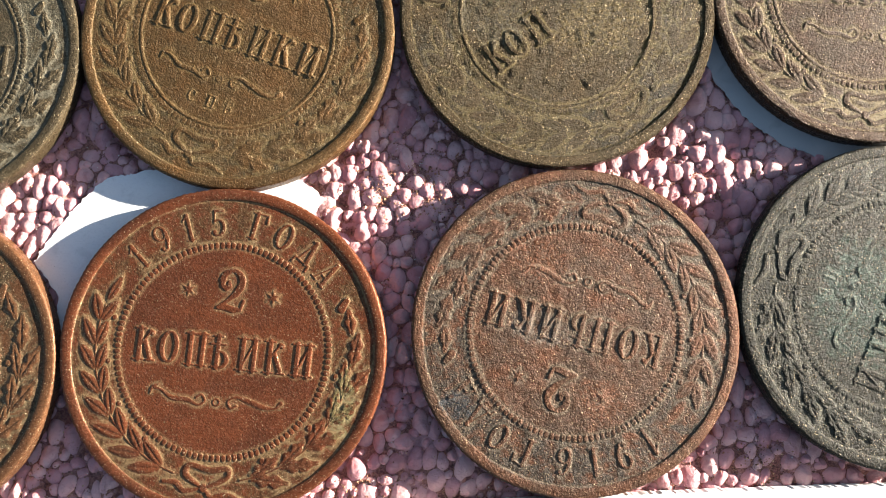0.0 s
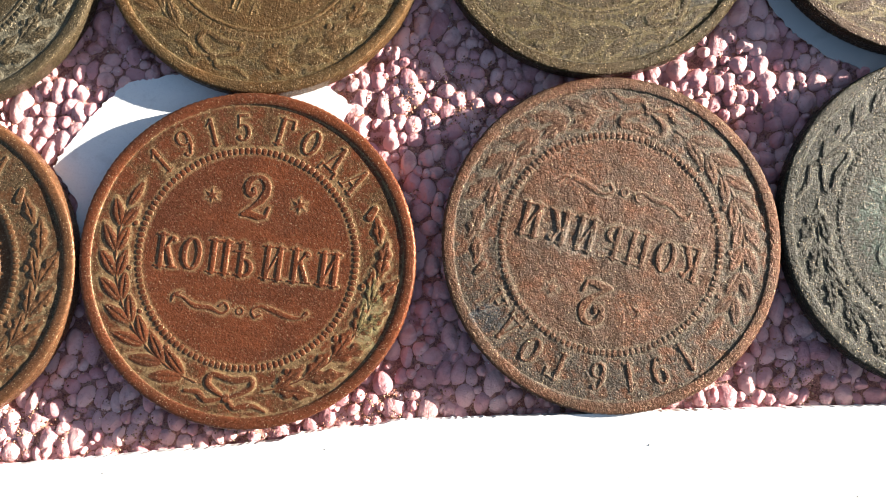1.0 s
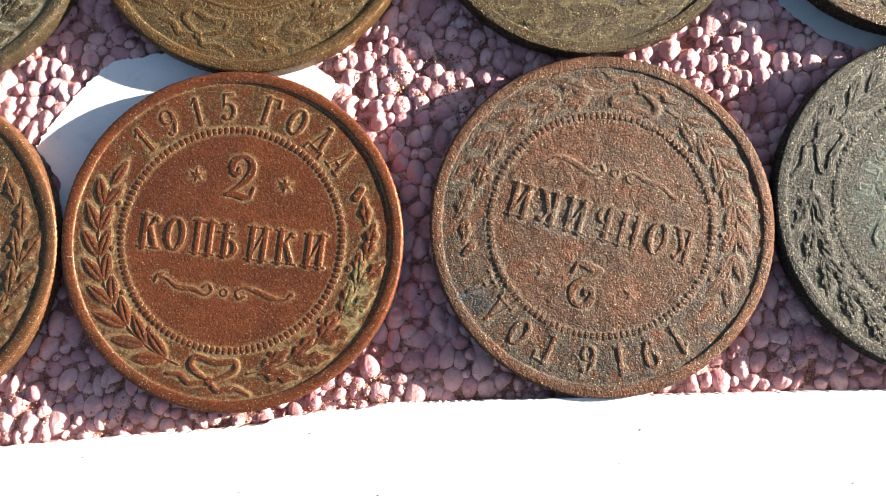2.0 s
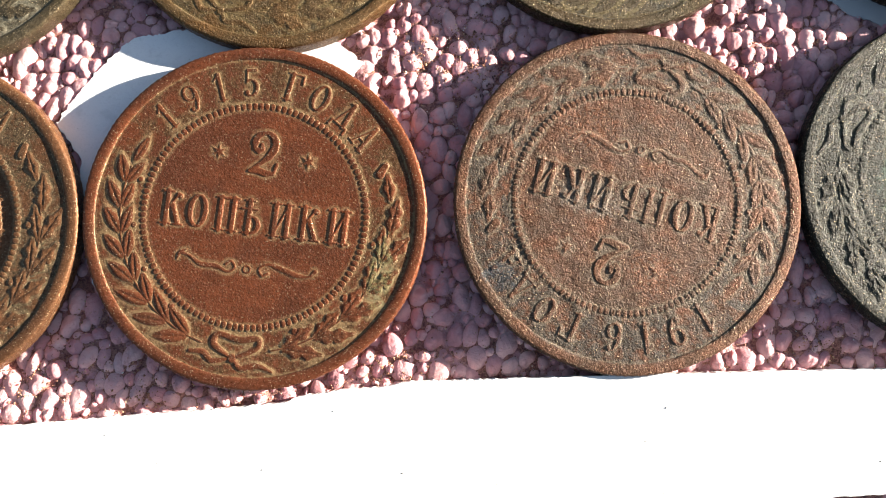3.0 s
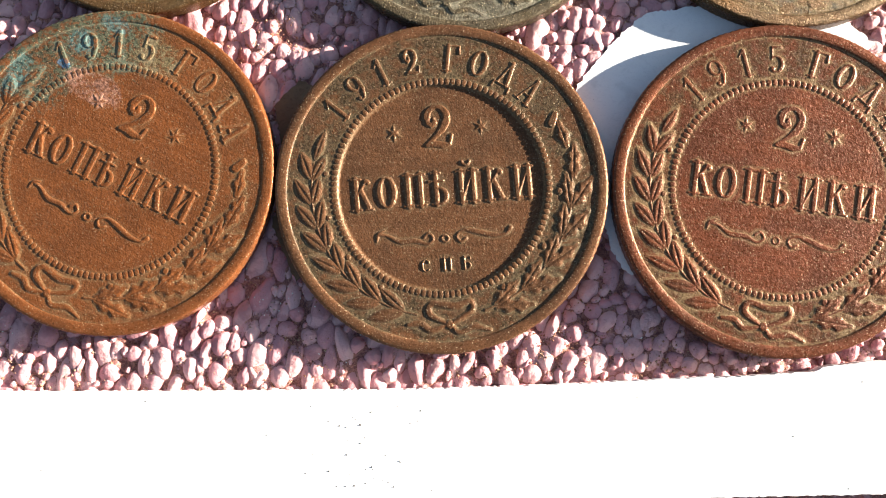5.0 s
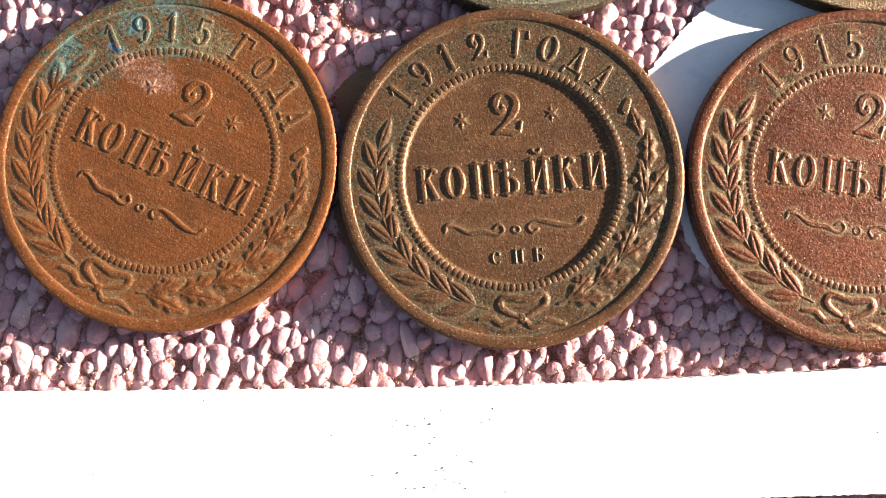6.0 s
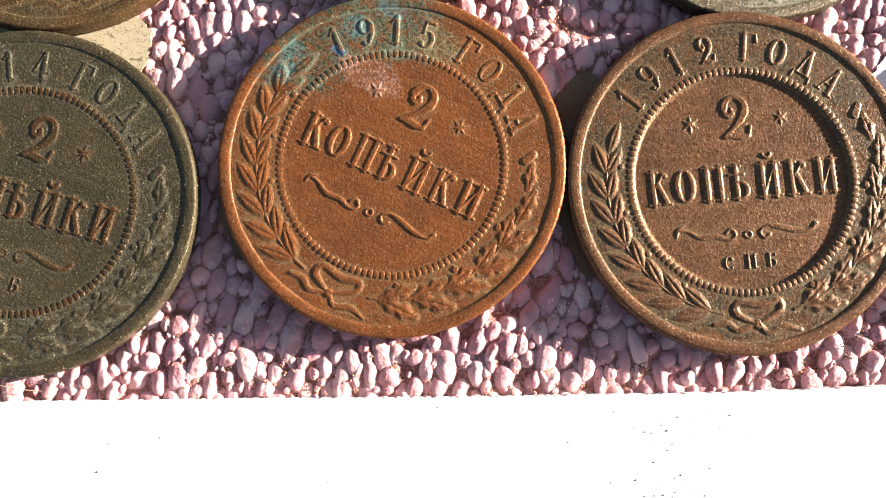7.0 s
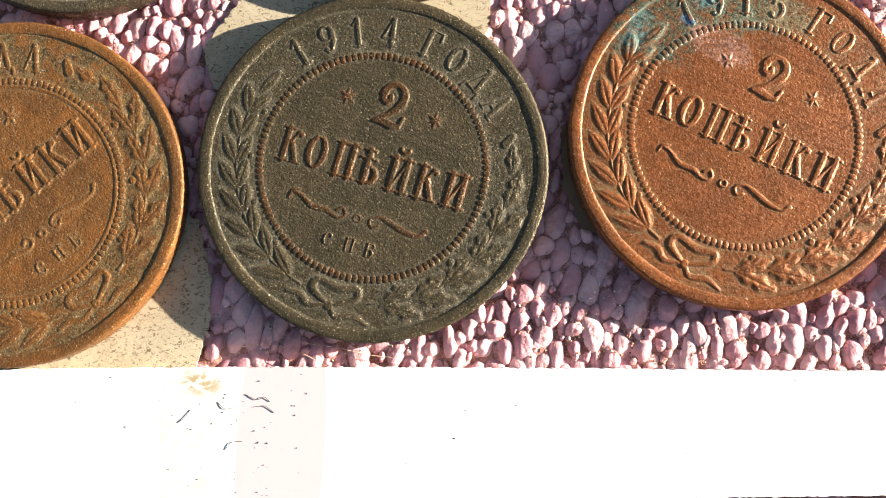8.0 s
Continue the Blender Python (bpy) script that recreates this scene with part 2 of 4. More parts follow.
def patch(name, depth, box, m, height, shoulder, step=0.065, shape=None):
    """Verts (mm, on the coin's face) and faces of a relief patch. depth(X, Y): inside distance in the patch's own plane; m: turn and shift onto the face."""
    x0, y0, x1, y1 = box
    nx, ny = max(3, int((x1 - x0) / step) + 2), max(3, int((y1 - y0) / step) + 2)
    X, Y = np.meshgrid(np.linspace(x0, x1, nx), np.linspace(y0, y1, ny))
    d = depth(X, Y)
    z = height * ease((d + 0.05) / (shoulder + 0.05)) - 0.03 - 0.08 * ease((-d - 0.05) / 0.09)
    if shape is not None:
        z = z + shape(X, Y, d) * ease(d / shoulder)
    live = d > -0.14
    cell = live[:-1, :-1] | live[1:, :-1] | live[:-1, 1:] | live[1:, 1:]
    used = np.zeros(X.shape, bool)
    used[:-1, :-1] |= cell
    used[1:, :-1] |= cell
    used[:-1, 1:] |= cell
    used[1:, 1:] |= cell
    number = np.cumsum(used.ravel()).reshape(used.shape) - 1
    a, sx, sy = m
    ca, sa = math.cos(a), math.sin(a)
    V = np.c_[(X * ca - Y * sa + sx)[used], (X * sa + Y * ca + sy)[used], z[used]] * MM
    i, j = np.nonzero(cell)
    F = np.c_[number[i, j], number[i, j + 1], number[i + 1, j + 1], number[i + 1, j]]
    return V, F


TK, TN, SF = 0.092, 0.046, 0.04      # half widths of stems, hairlines, serifs; a letter is 1 high


def bar(x0, y0, x1, y1, w, w1=None):
    return [(x0, y0, w), (x1, y1, w if w1 is None else w1)]


def arc(cx, cy, rx, ry, a0, a1, w_side, w_top, count=16):
    pts = []
    for k in range(count + 1):
        a = radians(a0 + (a1 - a0) * k / count)
        pts.append((cx + rx * math.cos(a), cy + ry * math.sin(a), w_top + (w_side - w_top) * abs(math.cos(a))))
    return pts


def stem(x, top=True, foot=True, w=TK):
    out = [bar(x, 0.03, x, 0.97, w)]
    if foot:
        out.append(bar(x - 0.2, SF, x + 0.2, SF, SF))
    if top:
        out.append(bar(x - 0.2, 1 - SF, x + 0.2, 1 - SF, SF))
    return out


I_LETTER = stem(0.2) + stem(0.7) + [bar(0.2, 0.1, 0.7, 0.9, TN)]
GLYPHS = {}
GLYPHS["К"] = stem(0.2) + [bar(0.25, 0.48, 0.62, 0.88, TN), bar(0.62, 0.88, 0.7, 0.85, 0.09), bar(0.4, 0.6, 0.7, 0.08, TK), bar(0.55, SF, 0.88, SF, SF)]
GLYPHS["О"] = [arc(0.42, 0.5, 0.31, 0.44, 0, 360, TK * 1.1, TN)]
GLYPHS["П"] = stem(0.2) + stem(0.72) + [bar(0.1, 1 - SF, 0.85, 1 - SF, 0.05)]
GLYPHS["Ѣ"] = stem(0.3) + [bar(0.0, 0.72, 0.62, 0.72, TN), arc(0.4, 0.27, 0.3, 0.23, -90, 90, TK, TN), bar(0.3, 0.5, 0.42, 0.5, TN), bar(0.3, 0.04, 0.42, 0.04, TN)]
GLYPHS["И"] = I_LETTER
GLYPHS["Й"] = I_LETTER + [arc(0.45, 1.25, 0.16, 0.11, 180, 360, 0.05, 0.06, 8)]
GLYPHS["Г"] = stem(0.2) + [bar(0.2, 1 - SF, 0.72, 1 - SF, SF), bar(0.72, 0.97, 0.74, 0.7, SF, 0.06)]
GLYPHS["Д"] = [bar(0.2, 0.12, 0.45, 0.97, TN), bar(0.45, 0.97, 0.68, 0.12, TK), bar(0.05, 0.12, 0.85, 0.12, TN), bar(0.06, 0.12, 0.04, -0.08, 0.06), bar(0.84, 0.12, 0.87, -0.08, 0.06), bar(0.3, 0.96, 0.55, 0.96, SF)]
GLYPHS["А"] = [bar(0.15, 0.04, 0.42, 0.97, TN), bar(0.42, 0.97, 0.7, 0.04, TK), bar(0.25, 0.34, 0.62, 0.34, TN), bar(0.0, SF, 0.3, SF, SF), bar(0.52, SF, 0.88, SF, SF)]
GLYPHS["С"] = [arc(0.42, 0.5, 0.32, 0.44, 45, 315, TK, TN), bar(0.66, 0.8, 0.66, 0.68, 0.08)]
GLYPHS["Б"] = stem(0.2) + [bar(0.2, 1 - SF, 0.68, 1 - SF, SF), bar(0.68, 0.96, 0.7, 0.76, 0.05), arc(0.38, 0.29, 0.3, 0.25, -90, 90, TK, TN), bar(0.2, 0.54, 0.4, 0.54, TN)]
GLYPHS["1"] = [bar(0.35, 0.03, 0.35, 0.97, TK), bar(0.14, SF, 0.56, SF, SF), bar(0.12, 0.78, 0.32, 0.95, TN)]
GLYPHS["2"] = [arc(0.40, 0.70, 0.25, 0.25, 178, -25, TK * 0.95, TN * 1.2), [(0.63, 0.60, 0.1), (0.53, 0.43, 0.085), (0.36, 0.28, 0.055), (0.13, 0.1, 0.05)], [(0.1, 0.08, 0.05), (0.3, 0.10, 0.085), (0.5, 0.06, 0.085), (0.68, 0.07, 0.05)], bar(0.68, 0.07, 0.74, 0.28, 0.045),
               [(0.15, 0.70, 0.06), (0.17, 0.58, 0.065), (0.26, 0.53, 0.07), (0.34, 0.59, 0.065), (0.32, 0.68, 0.05)]]
GLYPHS["4"] = [bar(0.5, 0.03, 0.5, 0.97, TK), bar(0.08, 0.3, 0.72, 0.3, TN), bar(0.08, 0.32, 0.48, 0.95, TN), bar(0.34, SF, 0.66, SF, SF)]
GLYPHS["5"] = [bar(0.2, 0.94, 0.58, 0.93, 0.075), bar(0.2, 0.94, 0.17, 0.52, TN), arc(0.34, 0.33, 0.28, 0.28, 125, -120, TK, TN), arc(0.18, 0.16, 0.04, 0.04, 0, 360, 0.07, 0.07, 8)]
GLYPHS["6"] = [arc(0.38, 0.28, 0.26, 0.25, 0, 360, TK * 0.9, TN), [(0.13, 0.3, 0.1), (0.16, 0.6, 0.09), (0.34, 0.9, 0.05), (0.52, 0.93, 0.05)], arc(0.55, 0.84, 0.03, 0.03, 0, 360, 0.06, 0.06, 8)]
GLYPHS["9"] = [arc(0.38, 0.72, 0.26, 0.25, 0, 360, TK * 0.9, TN), [(0.63, 0.7, 0.1), (0.6, 0.4, 0.09), (0.42, 0.1, 0.05), (0.24, 0.07, 0.05)], arc(0.21, 0.16, 0.03, 0.03, 0, 360, 0.06, 0.06, 8)]


def glyph(char, size, width, x, y, turn, height=0.17):
    """A raised letter, its middle at x, y (mm), turned by degrees."""
    strokes = [[((px - 0.43) * width, (py - 0.5) * size, w * 0.5 * (size + width)) for px, py, w in s] for s in GLYPHS[char]]
    xs = [p[0] for s in strokes for p in s]
    ys = [p[1] for s in strokes for p in s]
    g = 0.3
    return patch(char, lambda X, Y: strokes_depth(X, Y, strokes), (min(xs) - g, min(ys) - g, max(xs) + g, max(ys) + g),
                 (radians(turn), x, y), height, 0.09, 0.055 if size > 1.5 else 0.045)


def leaf(length, wide, x, y, turn, lobes=0, height=0.19):
    """A laurel leaf, or with lobes an oak leaf, from its foot at x, y."""
    def depth(X, Y):
        s = np.clip(X / length, 0, 1)
        w = wide * np.sin(np.pi * s ** 0.85) ** (0.75 if not lobes else 0.55)
        if lobes:
            w = w * (1 + 0.17 * np.cos(2 * np.pi * (lobes * s + 0.1)))
        off = np.maximum(np.maximum(-X, X - length), 0)
        return (w - np.abs(Y)) * 0.8 - off

    def shape(X, Y, d):
        s = np.clip(X / length, 0, 1)
        vein = -0.10 * np.exp(-(Y / 0.07) ** 2)
        ribs = 0.022 * np.cos((X - np.abs(Y) * 1.2) * (9.0 if lobes else 7.0)) * (np.abs(Y) > 0.05)
        return vein + (ribs if lobes else 0.4 * ribs) + 0.05 * np.sin(np.pi * s)

    return patch("leaf", depth, (-0.2, -wide * 1.5, length + 0.2, wide * 1.5), (radians(turn), x, y), height, min(0.3, wide * 0.6), 0.065, shape)


def line_piece(points, x=0, y=0, turn=0, height=0.16, shoulder=0.12, step=0.06):
    xs = [p[0] for p in points]
    ys = [p[1] for p in points]
    g = max(p[2] for p in points) + 0.2
    return patch("line", lambda X, Y: strokes_depth(X, Y, [points]), (min(xs) - g, min(ys) - g, max(xs) + g, max(ys) + g),
                 (radians(turn), x, y), height, shoulder, step)


def smooth_line(points, n=6):
    """A rounded line through points of x, y, half width."""
    P = [np.array(p, float) for p in points]
    P = [2 * P[0] - P[1]] + P + [2 * P[-1] - P[-2]]
    out = []
    for k in range(1, len(P) - 2):
        a, b, c, d = P[k - 1:k + 3]
        for i in range(n):
            t = i / n
            out.append(tuple(0.5 * (2 * b + (c - a) * t + (2 * a - 5 * b + 4 * c - d) * t * t + (3 * b - a - 3 * c + d) * t ** 3)))
    out.append(tuple(P[-2]))
    return out


def star(x, y, size=0.62):
    strokes = [bar(0, 0, size * math.cos(radians(90 + 60 * k)), size * math.sin(radians(90 + 60 * k)), 0.22, 0.03) for k in range(6)]
    return patch("star", lambda X, Y: strokes_depth(X, Y, strokes), (-1, -1, 1, 1), (0, x, y), 0.16, 0.16, 0.055)


def beads(count=118, radius=7.75):
    """The ring of small beads."""
    V, F = [], []
    for k in range(count):
        a = 2 * math.pi * k / count
        ca, sa = math.cos(a), math.sin(a)
        base = len(V)
        for ring, (rr, z) in enumerate(((1.0, -0.03), (0.82, 0.07), (0.45, 0.125))):
            for s in range(8):
                b = 2 * math.pi * s / 8
                u, v = 0.30 * rr * math.cos(b), 0.24 * rr * math.sin(b)
                V.append(((radius + u) * ca - v * sa, (radius + u) * sa + v * ca, z))
        V.append((radius * ca, radius * sa, 0.145))
        for ring in range(2):
            for s in range(8):
                p, q = base + ring * 8 + s, base + ring * 8 + (s + 1) % 8
                F.append((p, q, q + 8, p + 8))
        for s in range(8):
            F.append((base + 16 + s, base + 16 + (s + 1) % 8, base + 24))
    return np.array(V) * MM, F


def lathe(profile, segments, seed, dent=0.0, reeds=0.0, wave=0.0):
    """A turned shape from rows of radius, z (mm) with dents. reeds: depth of the milled edge."""
    V, F = [], []
    for k in range(segments):
        a = 2 * math.pi * k / segments
        ca, sa = math.cos(a), math.sin(a)
        for r, z in profile:
            nx = np.array([(r * ca) * 0.9 + 40, (r * ca) * 0.33 + 9])
            ny = np.array([(r * sa) * 0.9 + 40, (r * sa) * 0.33 + 7])
            f = fbm(nx, ny, seed)
            rr = r - (dent * abs(f[0]) if r > 11.3 else 0.0)
            if r > 11.9:
                rr += reeds * (1 if k % 2 else -1)
            V.append((rr * ca, rr * sa, z + wave * f[1] + (dent * 0.5 * f[0] if r > 10.9 else 0)))
    m = len(profile)
    for k in range(segments):
        q = (k + 1) % segments
        for i in range(m - 1):
            F.append((k * m + i, q * m + i, q * m + i + 1, k * m + i + 1))
    return np.array(V) * MM, F


def field(seed, sunk=0.0, wave=0.03, rough=0.0, fine=1.0):
    """The struck face, with the circle inside the beads sunk where it is so, in mm. fine: how closely it is divided."""
    radii = [0.01] + list(np.linspace(0.4, 7.15, int(42 * fine))) + [7.25, 7.35, 7.45, 7.55, 7.65] + list(np.linspace(7.8, 11.3, int(25 * fine)))
    seg = int(340 * fine)
    R, A = np.meshgrid(radii, np.linspace(0, 2 * np.pi, seg, endpoint=False), indexing="ij")
    X, Y = R * np.cos(A), R * np.sin(A)
    Z = -sunk * (1 - ease((R - 7.3) / 0.3)) + wave * fbm(X * 0.35 + 31, Y * 0.35 + 17, seed, 2) + rough * fbm(X * 2.2 + 60, Y * 2.2 + 44, seed, 3)
    V = np.c_[X.ravel(), Y.ravel(), Z.ravel()] * MM
    idx = np.arange(len(radii) * seg).reshape(len(radii), seg)
    nxt = np.roll(idx, -1, axis=1)
    F = np.c_[idx[:-1].ravel(), idx[1:].ravel(), nxt[1:].ravel(), nxt[:-1].ravel()]
    return V, F


CELL = 0.1      # mm: the raster on which the pale edging is laid


def grime_gleam_at(V, pieces):
    """How pale each place of the face is painted, for dirt and for edges that catch the sun: most at the foot of the
    raised pieces and of the rim.
    """
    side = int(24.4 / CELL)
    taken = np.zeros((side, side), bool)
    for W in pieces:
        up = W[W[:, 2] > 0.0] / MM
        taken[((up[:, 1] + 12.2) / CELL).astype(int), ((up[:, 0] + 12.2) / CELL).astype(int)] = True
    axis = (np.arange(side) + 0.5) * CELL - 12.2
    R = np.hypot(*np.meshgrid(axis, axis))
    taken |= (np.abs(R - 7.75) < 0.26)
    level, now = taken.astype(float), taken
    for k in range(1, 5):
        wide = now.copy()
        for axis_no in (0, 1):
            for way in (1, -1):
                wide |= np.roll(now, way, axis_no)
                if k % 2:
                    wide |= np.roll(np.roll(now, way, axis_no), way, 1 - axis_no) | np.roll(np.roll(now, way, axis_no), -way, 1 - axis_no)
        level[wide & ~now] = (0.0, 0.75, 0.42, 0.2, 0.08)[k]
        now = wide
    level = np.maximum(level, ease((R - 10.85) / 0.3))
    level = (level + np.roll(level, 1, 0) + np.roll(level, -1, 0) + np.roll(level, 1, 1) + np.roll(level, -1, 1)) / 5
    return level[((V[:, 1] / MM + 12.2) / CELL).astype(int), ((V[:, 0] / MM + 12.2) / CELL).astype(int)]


# the common design, built once: name, label, zone (legend or inner), geometry
def on_ring(angle, radius):
    return radius * math.cos(radians(angle)), radius * math.sin(radians(angle))


def year_pieces(text):
    out = []
    spots = (137.8, 125.3, 112.0, 98.8, 80.5, 68.3, 55.3, 42.6)
    for c, a in zip(text, spots):
        x, y = on_ring(a, 9.45)
        out.append(("digit" if c.isdigit() else "letter", glyph(c, 2.05, 1.55, x, y, a - 90)))
    return out


def value_pieces(breve):
    out = [("numeral", glyph("2", 3.2, 2.9, 0.15, 4.45, 0, 0.2))]
    for c, x in zip("КОПѢЙКИ" if breve else "КОПѢИКИ", (-5.75, -3.95, -2.0, -0.15, 1.85, 3.85, 5.85)):
        out.append(("letter", glyph(c, 2.45, 1.75, x, -0.1, 0, 0.2)))
    out += [("star", star(-3.1, 4.2)), ("star", star(3.2, 4.2))]
    return out


def flourish_pieces():
    left = smooth_line([(-4.7, -3.1, 0.17), (-4.1, -3.25, 0.13), (-3.2, -3.75, 0.2), (-2.2, -3.75, 0.2), (-1.3, -4.05, 0.13),
                        (-0.85, -3.7, 0.12), (-1.15, -3.3, 0.13), (-1.5, -3.55, 0.13)])
    right = smooth_line([(4.7, -3.35, 0.19), (4.3, -3.75, 0.13), (3.4, -3.75, 0.2), (2.2, -3.4, 0.2), (1.4, -3.25, 0.13),
                         (0.85, -3.6, 0.12), (1.1, -4.05, 0.13), (1.5, -3.85, 0.13)])
    ring = arc(0.0, -3.75, 0.24, 0.24, 0, 360, 0.1, 0.1, 12)
    barb = smooth_line([(-4.9, -3.6, 0.08), (-4.75, -3.1, 0.16), (-4.3, -2.85, 0.07)])
    return [("flourish", line_piece(left)), ("flourish", line_piece(right)), ("ringlet", line_piece(ring)), ("barb", line_piece(barb))]


def mint_pieces():
    return [("mint_letter", glyph("С", 0.95, 0.85, -1.5, -5.6, 0, 0.13)), ("mint_letter", glyph("П", 0.95, 0.85, 0.0, -5.6, 0, 0.13)),
            ("mint_letter", glyph("Б", 0.95, 0.85, 1.45, -5.6, 0, 0.13))]


def wreath_pieces():
    rnd = random.Random(7)
    out = []
    twig = [(*on_ring(a, 9.35), 0.1) for a in range(255, 160, -6)]
    out.append(("twig", line_piece(twig)))
    for k, a in enumerate((250, 239, 228, 217, 206, 195, 184, 173)):
        x, y = on_ring(a, 9.35)
        ahead = a - 90
        out.append(("laurel_leaf", leaf(3.0 - 0.08 * k, 0.58, x, y, ahead + 26 + rnd.uniform(-4, 4))))
        out.append(("laurel_leaf", leaf(2.8 - 0.08 * k, 0.55, x, y, ahead - 24 + rnd.uniform(-4, 4))))
        if k % 2:
            bx, by = on_ring(a - 4, 8.4)
            out.append(("berry", line_piece(arc(bx, by, 0.03, 0.03, 0, 360, 0.2, 0.2, 6))))
    x, y = on_ring(164, 9.35)
    out.append(("laurel_leaf", leaf(2.6, 0.45, x, y, 66)))
    twig = [(*on_ring(a, 9.4), 0.1) for a in range(285, 372, 6)]
    out.append(("twig", line_piece(twig)))
    for k, a in enumerate((289, 303, 317, 331, 345)):
        x, y = on_ring(a, 9.4)
        ahead = a + 90
        out.append(("oak_leaf", leaf(3.1, 0.60, x, y, ahead - 21 + rnd.uniform(-4, 4), 3)))
        out.append(("oak_leaf", leaf(2.9, 0.56, x, y, ahead + 20 + rnd.uniform(-4, 4), 3)))
        ax, ay = on_ring(a + 8, 10.35 if k % 2 else 8.5)
        out.append(("acorn", line_piece(arc(ax, ay, 0.05, 0.08, 0, 360, 0.2, 0.2, 6), height=0.17)))
    x, y = on_ring(358, 9.5)
    out.append(("oak_leaf", leaf(2.9, 0.62, x, y, 84, 3)))
    x, y = on_ring(12, 9.5)
    out.append(("oak_leaf", leaf(2.3, 0.52, x, y, 104, 2)))
    x, y = on_ring(26, 9.45)
    out.append(("acorn", line_piece([(x - 0.2, y - 0.2, 0.34), (x + 0.1, y + 0.45, 0.26)], height=0.2)))
    loop_a = smooth_line([(-0.2, -9.9, 0.16), (-1.5, -9.1, 0.3), (-1.3, -8.35, 0.26), (0.2, -8.6, 0.3), (1.4, -8.4, 0.28), (1.5, -9.0, 0.25), (0.6, -9.55, 0.22), (-0.2, -9.9, 0.16)])
    tail_a = smooth_line([(-0.3, -9.9, 0.18), (-1.5, -10.2, 0.26), (-2.2, -9.7, 0.28), (-3.1, -9.7, 0.2)])
    tail_b = smooth_line([(-0.1, -9.9, 0.18), (0.5, -10.5, 0.26), (1.6, -10.2, 0.28), (2.7, -10.5, 0.16)])
    knot = arc(-0.15, -9.9, 0.08, 0.08, 0, 360, 0.26, 0.26, 8)
    out += [("ribbon_loop", line_piece(loop_a, height=0.2, shoulder=0.2)), ("ribbon_tail", line_piece(tail_a, height=0.18, shoulder=0.2)),
            ("ribbon_tail", line_piece(tail_b, height=0.18, shoulder=0.2)), ("ribbon_knot", line_piece(knot, height=0.22))]
    return out


PIECES = {
    "wreath": wreath_pieces(), "value": value_pieces(False), "value_breve": value_pieces(True),
    "flourish": flourish_pieces(), "mint": mint_pieces(), "beads": [("bead_ring", beads())],
    "line": [("ring_line", line_piece([(*on_ring(a, 7.35), 0.14) for a in range(0, 364, 4)], step=0.09))],
    "1915": year_pieces("1915ГОДА"), "1912": year_pieces("1912ГОДА"), "1914": year_pieces("1914ГОДА"), "1916": year_pieces("1916ГОДА"),
}
INNER = ("value", "value_breve", "flourish", "mint")
RELIEF = 0.50
COIN_BASE, COIN_THICK = 0.80, 1.40     # mm: the underside's height and the way up to the face
RIM = [(11.0, -0.06), (11.10, 0.0), (11.16, 0.075), (11.24, 0.115), (11.5, 0.13), (11.78, 0.125), (11.92, 0.085), (12.0, -0.02), (12.0, -0.35), (12.0, -0.7), (12.0, -1.1), (11.95, -1.3), (11.8, -1.40), (10.5, -1.40)]


def coin(label, x, y, turn, material, sets, relief=1.0, seed=1, sunk=0.0, accent=None, high=0.0, skip=(), worn=None, rough=0.0, rim_wear=1.0, fine=1.0):
    """A struck coin, its middle at x, y (mm). relief: what wear has left of it; accent: another metal tone on the worn raised pieces."""
    thing = new("coin")
    thing.matrix_world = pose(x * MM, y * MM, (COIN_BASE + high) * MM, 0, 0, turn)
    tagged(thing, label, "coin", "old coins laid in two rows")
    up = COIN_THICK * MM
    V, F = field(seed, sunk, 0.03, rough, fine)
    struck = [piece[0] for key in sets if key != "beads" for index, (_, piece) in enumerate(PIECES[key]) if (key, index) not in skip]
    part("face", mesh_of("face", V + [0, 0, up], F, material, grime_gleam=grime_gleam_at(V, struck)), thing)
    prof = [(r, z * rim_wear if z > 0 else z) for r, z in RIM]
    V, F = lathe(prof, 300, seed, 0.05, 0.018, 0.02)
    radius = np.hypot(V[:, 0], V[:, 1]) / MM
    part("rim", mesh_of("rim", V + [0, 0, up], F, material, grime_gleam=1 - ease((radius - 11.06) / 0.14), raised=ease((radius - 11.1) / 0.2)), thing)
    V, F = lathe([(10.6, -1.395), (5.0, -1.38), (0.02, -1.38)], 60, seed)
    part("underside", mesh_of("underside", V + [0, 0, up], F, material), thing)
    for key in sets:
        for index, (name, (V, F)) in enumerate(PIECES[key]):
            if (key, index) in skip:
                continue
            tone = (accent or {}).get(key, material)
            cached = (key, index, tone.name)
            if cached not in MESHES:
                # Low flanks are painted pale as well, like edges in the sun.
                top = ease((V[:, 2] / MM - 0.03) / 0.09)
                MESHES[cached] = mesh_of(name, V, F, tone, grime_gleam=1 - top, raised=top)
            ob = part(name, MESHES[cached], thing)
            if name == "bead_ring":
                ob["kind"] = "stuff"
            ob.location.z = up - (sunk * MM if key in INNER else 0)
            left = RELIEF * (relief if worn is None else worn.get(key, relief))
            ob.scale.z = left
            ob.location.z += 0.008 * MM
    return thing


MESHES = {}

# ---- ground, mat, card and paper ----
STRIP_EDGE = [(70, -10.9), (44.5, -11.27), (27, -11.7), (15.5, -12.13), (11.0, -12.25), (9.1, -12.62), (6.7, -12.8), (3.2, -13.3), (2.4, -13.7), (-3.4, -14.3),
              (-7.0, -14.55), (-16.5, -15.4), (-27, -16.1), (-44, -16.9), (-60, -17.55), (-79, -18.4), (-98, -19.5), (-125, -20.9)]


def strip_y(x):
    pts = STRIP_EDGE[::-1]
    return float(np.interp(x, [p[0] for p in pts], [p[1] for p in pts]))


